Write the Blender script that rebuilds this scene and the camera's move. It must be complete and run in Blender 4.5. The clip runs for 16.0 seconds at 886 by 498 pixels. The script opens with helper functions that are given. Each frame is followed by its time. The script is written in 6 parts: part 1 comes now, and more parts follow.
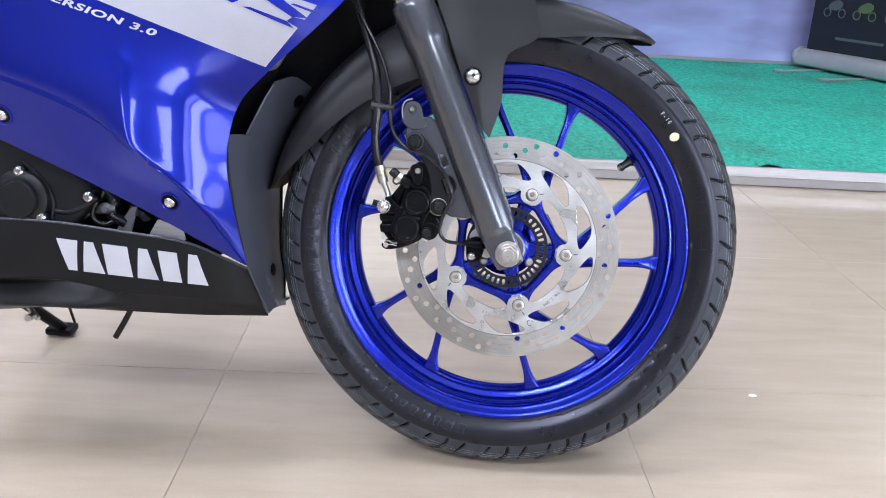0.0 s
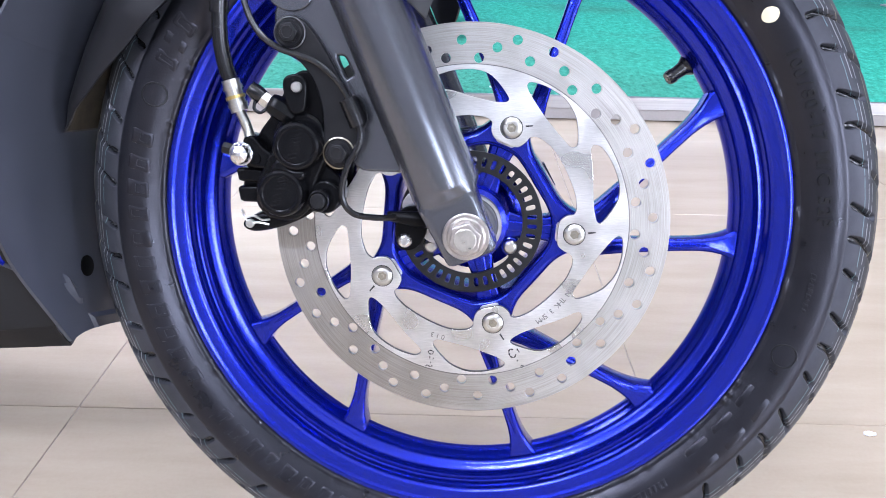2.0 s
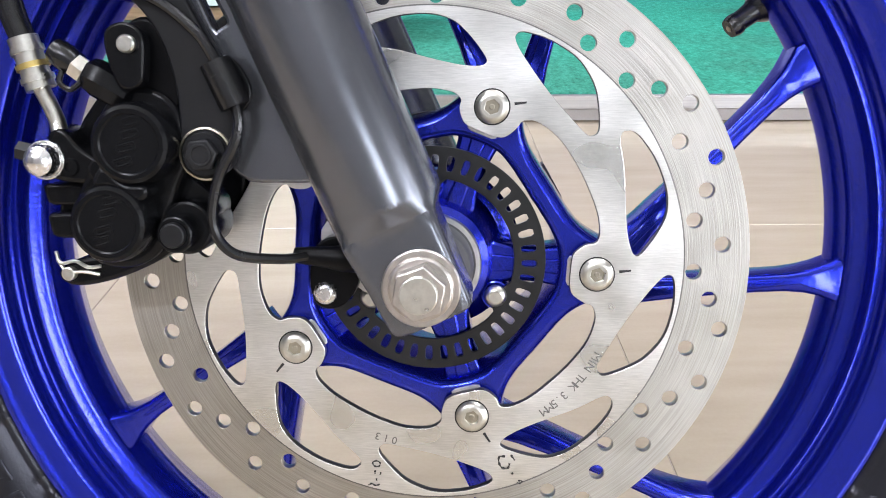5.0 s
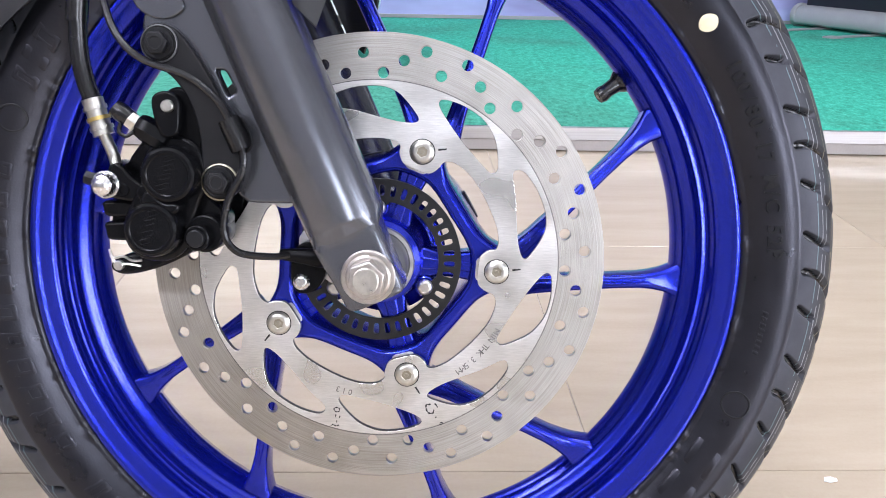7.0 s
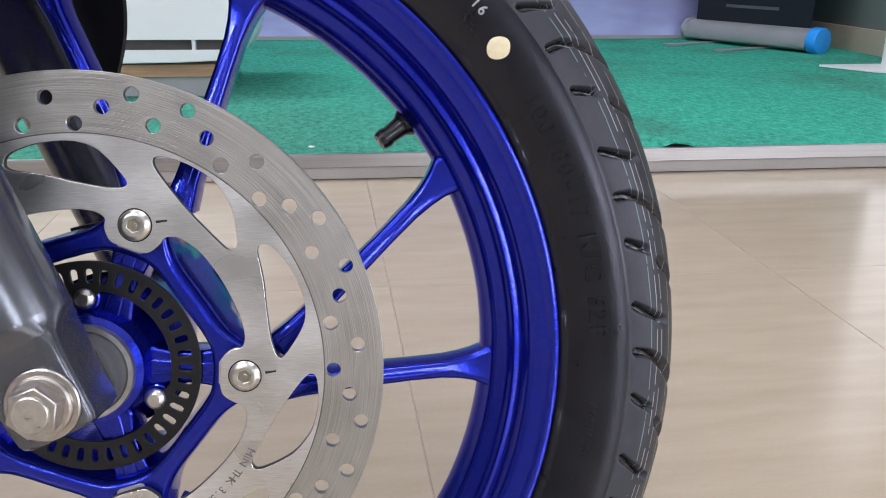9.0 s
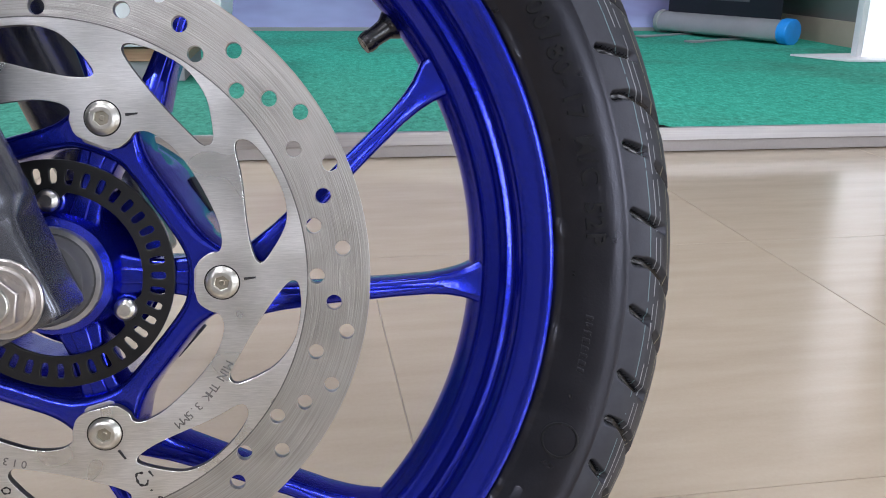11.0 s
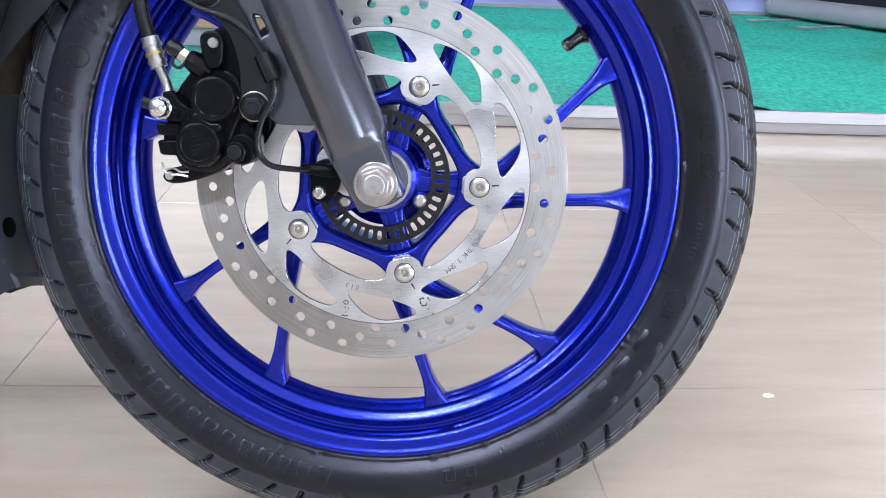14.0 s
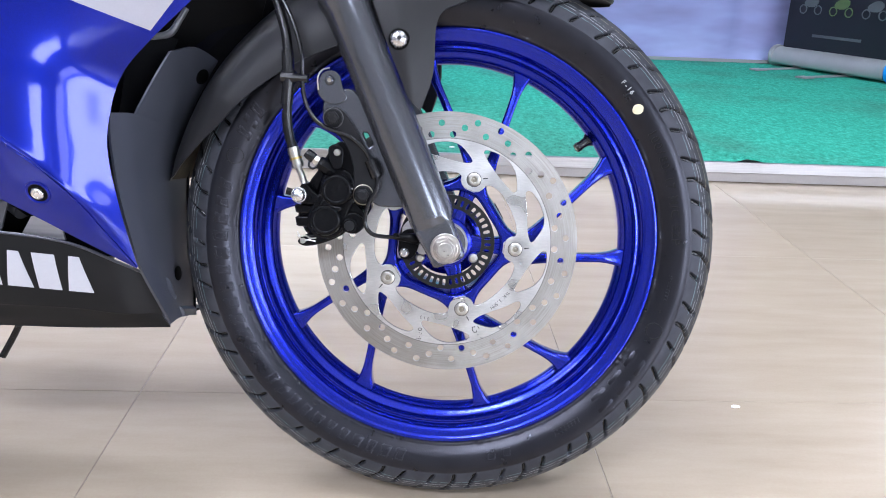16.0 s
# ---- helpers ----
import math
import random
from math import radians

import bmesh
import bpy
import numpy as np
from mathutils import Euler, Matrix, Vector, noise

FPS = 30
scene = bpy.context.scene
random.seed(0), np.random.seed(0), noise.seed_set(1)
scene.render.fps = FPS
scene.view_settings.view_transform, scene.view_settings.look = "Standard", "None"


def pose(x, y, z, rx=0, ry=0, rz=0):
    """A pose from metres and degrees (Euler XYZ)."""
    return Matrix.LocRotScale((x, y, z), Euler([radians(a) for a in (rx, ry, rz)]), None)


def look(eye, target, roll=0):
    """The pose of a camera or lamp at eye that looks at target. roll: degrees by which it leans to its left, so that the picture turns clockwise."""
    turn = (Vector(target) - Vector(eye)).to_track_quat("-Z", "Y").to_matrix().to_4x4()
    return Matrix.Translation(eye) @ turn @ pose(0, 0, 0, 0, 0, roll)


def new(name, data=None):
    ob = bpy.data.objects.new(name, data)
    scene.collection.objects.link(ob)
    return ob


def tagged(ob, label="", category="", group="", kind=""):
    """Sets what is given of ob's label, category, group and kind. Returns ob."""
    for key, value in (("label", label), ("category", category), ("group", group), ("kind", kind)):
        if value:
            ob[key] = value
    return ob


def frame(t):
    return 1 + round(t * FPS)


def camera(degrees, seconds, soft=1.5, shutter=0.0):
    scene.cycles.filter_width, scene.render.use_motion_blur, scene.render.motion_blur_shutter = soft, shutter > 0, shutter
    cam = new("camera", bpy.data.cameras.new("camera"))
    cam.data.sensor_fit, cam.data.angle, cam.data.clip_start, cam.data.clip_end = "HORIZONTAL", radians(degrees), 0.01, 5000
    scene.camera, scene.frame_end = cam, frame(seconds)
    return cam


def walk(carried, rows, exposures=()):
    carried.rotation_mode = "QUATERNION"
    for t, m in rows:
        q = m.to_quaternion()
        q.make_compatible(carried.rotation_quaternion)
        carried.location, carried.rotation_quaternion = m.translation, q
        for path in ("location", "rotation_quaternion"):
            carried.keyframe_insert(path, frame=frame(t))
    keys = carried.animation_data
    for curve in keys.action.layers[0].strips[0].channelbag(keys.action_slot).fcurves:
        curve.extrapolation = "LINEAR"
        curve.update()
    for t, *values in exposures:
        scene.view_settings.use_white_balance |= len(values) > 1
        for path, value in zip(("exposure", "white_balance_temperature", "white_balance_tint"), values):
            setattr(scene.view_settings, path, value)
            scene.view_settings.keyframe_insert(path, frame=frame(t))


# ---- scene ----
cam = camera(54.25, 16.0, soft=1.0)
# seconds, eye in metres, turn in degrees
PATH = [
    (0, -0.0918, -1.0347, 0.6682, 70.379, -2.766, 0.384),
    (0.5, -0.0738, -0.9480, 0.6410, 69.594, -2.678, 0.922),
    (1, -0.0475, -0.8246, 0.5992, 68.304, -2.455, 1.742),
    (1.5, -0.0225, -0.6999, 0.5590, 67.896, -1.726, 2.108),
    (2, -0.0049, -0.5820, 0.5260, 67.498, -0.946, 1.789),
    (2.5, -0.0021, -0.4988, 0.4905, 67.116, -0.609, 1.904),
    (3, 0.0039, -0.4254, 0.4560, 66.840, -0.455, 1.795),
    (3.5, 0.0084, -0.3679, 0.4400, 67.218, 0.254, 1.316),
    (4, 0.0075, -0.3289, 0.4342, 67.487, 0.513, 0.865),
    (4.2, 0.0096, -0.3224, 0.4355, 67.703, 0.680, 0.638),
    (6.3, 0.0026, -0.4780, 0.4944, 69.242, -0.956, -0.669),
    (6.5, 0.0089, -0.4887, 0.4970, 69.475, -0.990, -0.697),
    (7, 0.0274, -0.5088, 0.5008, 69.841, -1.092, -1.096),
    (7.5, 0.0620, -0.4942, 0.5050, 70.291, -1.058, -1.574),
    (8, 0.0951, -0.4566, 0.5055, 70.640, -0.451, -2.997),
    (8.5, 0.1176, -0.4158, 0.5038, 71.031, -0.225, -4.921),
    (8.7, 0.1225, -0.3984, 0.5004, 71.082, -0.452, -5.952),
    (10.8, 0.1193, -0.3742, 0.4503, 71.489, -0.444, -8.625),
    (11, 0.1156, -0.3816, 0.4423, 71.259, -0.702, -8.748),
    (11.5, 0.1075, -0.4020, 0.4191, 70.819, -1.684, -8.737),
    (12, 0.0996, -0.4266, 0.4016, 70.035, -2.282, -7.962),
    (12.5, 0.0812, -0.4590, 0.4068, 69.472, -2.462, -6.473),
    (13, 0.0651, -0.5145, 0.4347, 69.072, -2.452, -4.808),
    (13.5, 0.0417, -0.5757, 0.4595, 68.793, -2.218, -3.187),
    (14, 0.0178, -0.6364, 0.4889, 69.312, -1.927, -2.051),
    (14.5, 0.0033, -0.6955, 0.5175, 70.350, -2.212, -1.055),
    (15, -0.0071, -0.7624, 0.5478, 71.163, -2.244, -1.000),
    (15.5, -0.0169, -0.8241, 0.5801, 71.354, -2.094, -1.080),
    (16, -0.0308, -0.8927, 0.6005, 71.241, -2.107, -1.026),
]
EXPOSURES = [(0.0, -0.24, 5830, 19), (1.5, 0.06, 5760, 20), (2.0, 0.12, 5720, 22), (3.0, -0.02, 6180, 20), (3.5, -0.06, 6400, 19), (4.0, -0.12, 6480, 16), (6.5, -0.04, 6080, 20), (7.0, 0.00, 6150, 21), (7.5, -0.14, 5950, 19),
             (8.0, -0.11, 6100, 19), (8.5, -0.54, 6300, 19), (11.0, -0.70, 6180, 19), (12.0, -0.50, 6130, 19), (13.0, -0.26, 5850, 19), (14.0, -0.13, 5740, 19), (15.0, -0.06, 5850, 20), (16.0, -0.11, 5830, 19)]
walk(cam, [(t, pose(x, y, z, rx, ry, rz)) for t, x, y, z, rx, ry, rz in PATH], EXPOSURES)

# ---- light ----
world = bpy.data.worlds.new("world")
scene.world = world
world.use_nodes = True
sky = world.node_tree.nodes.new("ShaderNodeTexSky")
sky.sky_type = "NISHITA"
sky.sun_disc = False
sky.sun_elevation, sky.sun_rotation = radians(50), radians(160)
background = world.node_tree.nodes["Background"]
background.inputs["Strength"].default_value = 0.12
world.node_tree.links.new(sky.outputs[0], background.inputs[0])

CEILING = 3.2


def area_lamp(name, m, sx, sy, watts, colour=(1, 1, 1)):
    data = bpy.data.lights.new(name, "AREA")
    data.shape, data.size, data.size_y = "RECTANGLE", sx, sy
    data.energy, data.color = watts, colour
    ob = new(name, data)
    ob.matrix_world = m
    return ob


# daylight through the glass front behind the camera
area_lamp("front_daylight", look((2.45, -5.0, 1.25), (0.0, 0.0, 0.6)), 1.05, 1.75, 108, (0.90, 0.97, 1.0))
# daylight through the glass doors at the side
for y, watts in ((-2.56, 18), (-1.74, 46), (-0.92, 20)):
    area_lamp("side_daylight", look((3.22, y, 0.90), (0.0, y, 0.90)), 0.62, 1.25, watts, (0.92, 0.97, 1.0))
# ceiling light panels
LAMPS = [(x, y) for x in (-3.0, -1.1, 1.5) for y in (-3.0, -0.2, 2.6) if (x, y) != (1.5, -3.0)]
for x, y in LAMPS:
    area_lamp("panel_lamp", pose(x, y, CEILING - 0.045), 1.2, 0.5, {-3.0: 29, -1.1: 56, 1.5: 17}[x] * (1.7 if y < -1 else 0.9 if y > 1 else 0.6), (0.90, 0.945, 1.0))


# ---- materials ----
class Nodes:
    """A material with its shader, and short ways to add nodes."""

    def __init__(self, name, rough=0.5, metal=0.0, coat=0.0, coat_rough=0.05):
        self.m = bpy.data.materials.new(name)
        self.m.use_nodes = True
        self.tree = self.m.node_tree
        self.b = self.tree.nodes["Principled BSDF"]
        self.set("Roughness", rough)
        self.set("Metallic", metal)
        self.set("Coat Weight", coat)
        self.set("Coat Roughness", coat_rough)

    def set(self, key, value):
        self.b.inputs[key].default_value = value

    def add(self, kind, **values):
        n = self.tree.nodes.new("ShaderNode" + kind)
        for k, v in values.items():
            n.inputs[k.replace("_", " ")].default_value = v
        return n

    def link(self, a, b):
        self.tree.links.new(a, b)

    def coords(self):
        return self.add("TexCoord").outputs["Object"]

    def noise(self, scale, detail=4.0, vector=None, rough=0.55):
        n = self.add("TexNoise", Scale=scale, Detail=detail, Roughness=rough)
        self.link(vector or self.coords(), n.inputs["Vector"])
        return n.outputs["Fac"]

    def ramp(self, fac, stops, smooth=False):
        n = self.add("ValToRGB")
        r = n.color_ramp
        if smooth:
            r.interpolation = "EASE"
        while len(r.elements) < len(stops):
            r.elements.new(0.5)
        for e, (p, c) in zip(r.elements, stops):
            e.position, e.color = p, (*c, 1) if len(c) == 3 else c
        self.link(fac, n.inputs["Fac"])
        return n.outputs["Color"]

    def math(self, op, a, b=0.0):
        n = self.add("Math")
        n.operation = op
        for i, v in enumerate((a, b)):
            if isinstance(v, (int, float)):
                n.inputs[i].default_value = v
            else:
                self.link(v, n.inputs[i])
        return n.outputs[0]

    def mix(self, fac, a, b):
        n = self.tree.nodes.new("ShaderNodeMix")
        n.data_type = "RGBA"
        for i, v in ((0, fac), (6, a), (7, b)):
            if isinstance(v, (int, float)):
                n.inputs[i].default_value = v
            elif isinstance(v, tuple):
                n.inputs[i].default_value = (*v, 1)
            else:
                self.link(v, n.inputs[i])
        return n.outputs[2]

    def colour(self, out):
        self.link(out, self.b.inputs["Base Color"])

    def roughness(self, fac, low, high):
        n = self.add("MapRange", To_Min=low, To_Max=high)
        self.link(fac, n.inputs["Value"])
        self.link(n.outputs[0], self.b.inputs["Roughness"])

    def bump(self, height, strength=0.2, distance=0.001):
        n = self.add("Bump", Strength=strength, Distance=distance)
        self.link(height, n.inputs["Height"])
        self.link(n.outputs[0], self.b.inputs["Normal"])

    def radius(self):
        """The distance from the wheel's axle, and the angle round it."""
        s = self.add("SeparateXYZ")
        self.link(self.coords(), s.inputs[0])
        x, z = s.outputs[0], s.outputs[2]
        r = self.math("SQRT", self.math("ADD", self.math("MULTIPLY", x, x), self.math("MULTIPLY", z, z)))
        return r, self.math("ARCTAN2", z, x), s.outputs[1]


def plain(name, colour, rough=0.5, metal=0.0, coat=0.0, vary=0.12, scale=30.0, grain=400.0, bump=0.1, depth=0.0003, spread=0.1, gloss=0.5):
    """A surface whose colour, gloss and relief vary a little at two scales."""
    n = Nodes(name, rough, metal, coat)
    n.set("Specular IOR Level", gloss)
    big, fine = n.noise(scale, 3.0), n.noise(grain, 2.0)
    both = n.math("ADD", n.math("MULTIPLY", big, 0.65), n.math("MULTIPLY", fine, 0.35))
    lo = tuple(max(0.0, c * (1 - vary)) for c in colour)
    hi = tuple(min(1.0, c * (1 + vary)) for c in colour)
    n.colour(n.ramp(both, [(0.3, lo), (0.7, hi)]))
    n.roughness(both, max(0.02, rough - spread / 2), min(1.0, rough + spread / 2))
    if bump:
        n.bump(fine, bump, depth)
    return n.m


def wheel_paint():
    """Candy blue on the cast wheel, with a fine metal flake and a slight orange peel."""
    n = Nodes("blue_wheel_paint", 0.24, 0.85, 0.8, 0.03)
    n.set("Specular Tint", (0.10, 0.14, 0.90, 1))
    n.set("Coat IOR", 1.38)
    flake = n.noise(2600, 1.0)
    n.colour(n.ramp(flake, [(0.35, (0.008, 0.013, 0.24)), (0.7, (0.022, 0.040, 0.55))]))
    n.roughness(n.noise(50), 0.19, 0.30)
    n.bump(n.noise(420, 3.0), 0.22, 0.0005)
    n.link(n.b.inputs["Normal"].links[0].from_socket, n.b.inputs["Coat Normal"])
    return n.m


def body_paint():
    n = Nodes("blue_body_paint", 0.30, 0.50, 0.75, 0.085)
    n.set("Specular Tint", (0.16, 0.26, 0.95, 1))
    n.set("Coat IOR", 1.42)
    flake = n.noise(3000, 1.0)
    n.colour(n.ramp(flake, [(0.35, (0.003, 0.0075, 0.175)), (0.7, (0.007, 0.016, 0.33))]))
    n.bump(n.noise(30, 2.0), 0.03, 0.0006)
    return n.m


def disc_steel():
    """Brushed steel: turned round the friction ring, ground straight across the carrier."""
    n = Nodes("disc_steel", 0.33, 1.0)
    tangent = n.add("Tangent")
    tangent.direction_type, tangent.axis = "RADIAL", "Y"
    n.link(tangent.outputs[0], n.b.inputs["Tangent"])
    r, a, y = n.radius()
    rings = n.add("TexNoise", Scale=1.0, Detail=4.0, Roughness=0.6)
    c = n.add("CombineXYZ")
    n.link(n.math("MULTIPLY", r, 1900.0), c.inputs[0])
    n.link(n.math("MULTIPLY", a, 2.2), c.inputs[1])
    n.link(c.outputs[0], rings.inputs["Vector"])
    ground = n.add("TexNoise", Scale=1.0, Detail=5.0, Roughness=0.65)
    mp = n.add("Mapping", Scale=(160, 160, 2600), Rotation=(0, 0.9, 0))
    n.link(n.coords(), mp.inputs["Vector"])
    n.link(mp.outputs[0], ground.inputs["Vector"])
    inner = n.math("LESS_THAN", r, 0.1125)
    n.link(n.math("SUBTRACT", 0.75, n.math("MULTIPLY", inner, 0.55)), n.b.inputs["Anisotropic"])
    ring_colour = n.ramp(rings.outputs["Fac"], [(0.25, (0.30, 0.288, 0.262)), (0.5, (0.425, 0.410, 0.378)), (0.76, (0.54, 0.522, 0.485))])
    carrier_colour = n.ramp(ground.outputs["Fac"], [(0.25, (0.60, 0.60, 0.58)), (0.5, (0.72, 0.715, 0.695)), (0.75, (0.84, 0.835, 0.815))])
    stain = n.noise(35, 4.0)
    smear = n.ramp(n.noise(30, 2.5), [(0.30, (0.84, 0.845, 0.82)), (0.5, (0.93, 0.93, 0.92)), (0.68, (1.0, 1.0, 1.0))], True)
    tint = n.tree.nodes.new("ShaderNodeMix")
    tint.data_type, tint.blend_type = "RGBA", "MULTIPLY"
    tint.inputs[0].default_value = 1.0
    n.link(n.mix(inner, ring_colour, carrier_colour), tint.inputs[6])
    n.link(smear, tint.inputs[7])
    groove = n.math("LESS_THAN", n.math("ABSOLUTE", n.math("SUBTRACT", r, 0.1128)), 0.0003)
    n.colour(n.mix(groove, tint.outputs[2], (0.16, 0.155, 0.15)))
    wiped = n.ramp(n.noise(30, 1.0), [(0.28, (0.15, 0.15, 0.15)), (0.70, (0.8, 0.8, 0.8))], True)
    spread = n.mix(inner, n.math("ADD", n.math("MULTIPLY", stain, 0.5), n.math("MULTIPLY", rings.outputs["Fac"], 0.5)), wiped)
    n.roughness(spread, 0.22, 0.46)
    fine = n.math("MULTIPLY", ground.outputs["Fac"], 0.22)
    height = n.mix(inner, rings.outputs["Fac"], fine)
    n.bump(height, 0.35, 0.0005)
    return n.m


def rubber():
    """New black rubber: matt wall, slightly greyer tread with thin painted lines round it."""
    n = Nodes("tyre_rubber", 0.62)
    n.set("Specular IOR Level", 0.5)
    n.set("Specular Tint", (0.86, 0.86, 1.0, 1))
    r, a, y = n.radius()
    tread = n.math("GREATER_THAN", r, 0.2671)
    dust = n.noise(55, 5.0)
    wall = n.ramp(dust, [(0.3, (0.0030, 0.0032, 0.0042)), (0.75, (0.0080, 0.0084, 0.0105))])
    crown = n.ramp(dust, [(0.3, (0.019, 0.0205, 0.024)), (0.75, (0.034, 0.0365, 0.042))])
    colour = n.mix(tread, wall, crown)
    wob = n.math("MULTIPLY", n.noise(30, 3.0), 0.0016)
    rw = n.math("ADD", r, wob)
    broken = n.math("GREATER_THAN", n.noise(120, 2.0), 0.42)
    for at, tint in ((0.2802, (0.20, 0.33, 0.34)), (0.2838, (0.50, 0.52, 0.53)), (0.2868, (0.44, 0.47, 0.48)), (0.2925, (0.42, 0.39, 0.26))):
        line = n.math("LESS_THAN", n.math("ABSOLUTE", n.math("SUBTRACT", rw, at)), 0.00026)
        colour = n.mix(n.math("MULTIPLY", n.math("MULTIPLY", line, broken), 0.55), colour, tint)
    n.colour(colour)
    n.roughness(n.math("MAXIMUM", n.math("MULTIPLY", dust, 0.6), tread), 0.22, 0.48)
    n.bump(n.noise(700, 4.0), 0.30, 0.0003)
    return n.m


def tile_stone():
    """Polished beige floor tile with soft clouds, faint streaks, and a tone of its own."""
    n = Nodes("floor_tile", 0.16)
    n.set("Specular IOR Level", 0.5)
    o = n.add("ObjectInfo")
    shift = n.add("VectorMath")
    shift.operation = "ADD"
    n.link(n.coords(), shift.inputs[0])
    c = n.add("CombineXYZ")
    n.link(n.math("MULTIPLY", o.outputs["Random"], 37.0), c.inputs[0])
    n.link(c.outputs[0], shift.inputs[1])
    mp = n.add("Mapping", Scale=(1.3, 7.0, 1.0))
    n.link(shift.outputs[0], mp.inputs["Vector"])
    cloud = n.noise(3.2, 6.0, mp.outputs[0], 0.62)
    speck = n.noise(240, 3.0)
    fac = n.math("ADD", n.math("MULTIPLY", cloud, 0.8), n.math("MULTIPLY", speck, 0.2))
    base = n.ramp(fac, [(0.30, (0.432, 0.353, 0.258)), (0.5, (0.478, 0.394, 0.292)), (0.72, (0.520, 0.435, 0.328))])
    tone = n.ramp(o.outputs["Random"], [(0.0, (0.95, 0.95, 0.95)), (1.0, (1.0, 1.0, 1.0))])
    m = n.tree.nodes.new("ShaderNodeMix")
    m.data_type, m.blend_type = "RGBA", "MULTIPLY"
    m.inputs[0].default_value = 1.0
    n.link(base, m.inputs[6])
    n.link(tone, m.inputs[7])
    n.colour(m.outputs[2])
    n.roughness(n.noise(9, 5.0), 0.09, 0.19)
    n.bump(n.noise(14, 3.0), 0.03, 0.002)
    return n.m


def carpet_green():
    n = Nodes("green_carpet", 0.95)
    n.set("Specular IOR Level", 0.2)
    stretch = n.add("Mapping", Scale=(1.0, 0.6, 1.0))
    n.link(n.coords(), stretch.inputs["Vector"])
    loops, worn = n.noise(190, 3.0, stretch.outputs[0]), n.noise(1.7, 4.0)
    mid = n.noise(60, 3.0, stretch.outputs[0])
    fac = n.math("ADD", n.math("MULTIPLY", loops, 0.5), n.math("MULTIPLY", mid, 0.5))
    fresh = n.ramp(fac, [(0.30, (0.012, 0.185, 0.118)), (0.5, (0.034, 0.365, 0.250)), (0.70, (0.092, 0.54, 0.400))])
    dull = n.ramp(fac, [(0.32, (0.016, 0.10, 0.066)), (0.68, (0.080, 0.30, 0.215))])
    # the machine's shade put into the colour: duller and greyer along the front
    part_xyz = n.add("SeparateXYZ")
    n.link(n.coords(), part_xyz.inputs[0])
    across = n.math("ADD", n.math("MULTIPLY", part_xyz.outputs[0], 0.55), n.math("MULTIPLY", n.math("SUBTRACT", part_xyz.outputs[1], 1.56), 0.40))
    bike_shade = n.ramp(n.math("ADD", across, n.math("MULTIPLY", n.math("SUBTRACT", worn, 0.5), 0.9)), [(0.12, (0.75, 0.75, 0.75)), (0.70, (0, 0, 0))])
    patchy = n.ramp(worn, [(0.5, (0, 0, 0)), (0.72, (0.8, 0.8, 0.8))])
    n.colour(n.mix(n.math("MAXIMUM", bike_shade, patchy), fresh, dull))
    n.bump(fac, 0.8, 0.006)
    return n.m


def banner_print():
    """The printed cloth behind the platform: violet above, pale blue light below."""
    n = Nodes("printed_backdrop", 0.55)
    s = n.add("SeparateXYZ")
    n.link(n.coords(), s.inputs[0])
    mp = n.add("Mapping", Scale=(0.7, 1.0, 2.4), Rotation=(0, 0.25, 0))
    n.link(n.coords(), mp.inputs["Vector"])
    wave = n.math("MULTIPLY", n.math("SUBTRACT", n.noise(1.3, 4.0, mp.outputs[0]), 0.5), 0.9)
    h = n.math("ADD", s.outputs[2], wave)
    n.colour(n.ramp(n.math("MULTIPLY", h, 0.8), [(0.02, (0.43, 0.48, 0.78)), (0.17, (0.29, 0.29, 0.54)), (0.36, (0.17, 0.145, 0.28)), (1.0, (0.09, 0.08, 0.20))]))
    n.bump(n.noise(3.0, 2.0), 0.3, 0.02)
    return n.m


def wood():
    n = Nodes("pale_wood", 0.5)
    mp = n.add("Mapping", Scale=(2.0, 30.0, 30.0))
    n.link(n.coords(), mp.inputs["Vector"])
    n.colour(n.ramp(n.noise(3.0, 6.0, mp.outputs[0]), [(0.3, (0.30, 0.16, 0.09)), (0.7, (0.46, 0.28, 0.17))]))
    n.roughness(n.noise(20), 0.4, 0.6)
    return n.m


def brushed(name, colour, rough, scale=(40, 40, 1200)):
    n = Nodes(name, rough, 1.0)
    mp = n.add("Mapping", Scale=scale)
    n.link(n.coords(), mp.inputs["Vector"])
    f = n.noise(1.0, 4.0, mp.outputs[0])
    n.colour(n.ramp(f, [(0.3, tuple(c * 0.8 for c in colour)), (0.7, colour)]))
    n.roughness(f, rough - 0.07, rough + 0.09)
    n.bump(f, 0.06, 0.0003)
    return n.m


BLUE, PAINT, STEEL, RUBBER = wheel_paint(), body_paint(), disc_steel(), rubber()
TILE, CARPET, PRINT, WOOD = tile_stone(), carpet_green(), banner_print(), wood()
FORK = plain("dark_fork_paint", (0.116, 0.121, 0.136), 0.25, 0.75, 0.15, 0.06, 40, 1500, 0.04, 0.0002, 0.04)
BLACK = plain("black_cast_paint", (0.0025, 0.0025, 0.003), 0.34, 0.0, 0.0, 0.25, 80, 1600, 0.25, 0.0003, gloss=0.1)
CAST = plain("black_anodised", (0.0035, 0.0036, 0.0042), 0.25, 0.0, 0.0, 0.2, 90, 1800, 0.10, 0.0001, gloss=0.16)
ARM = plain("satin_black_steel", (0.010, 0.0102, 0.0112), 0.38, 0.1, 0.0, 0.2, 90, 1800, 0.10, 0.0001, gloss=0.28)
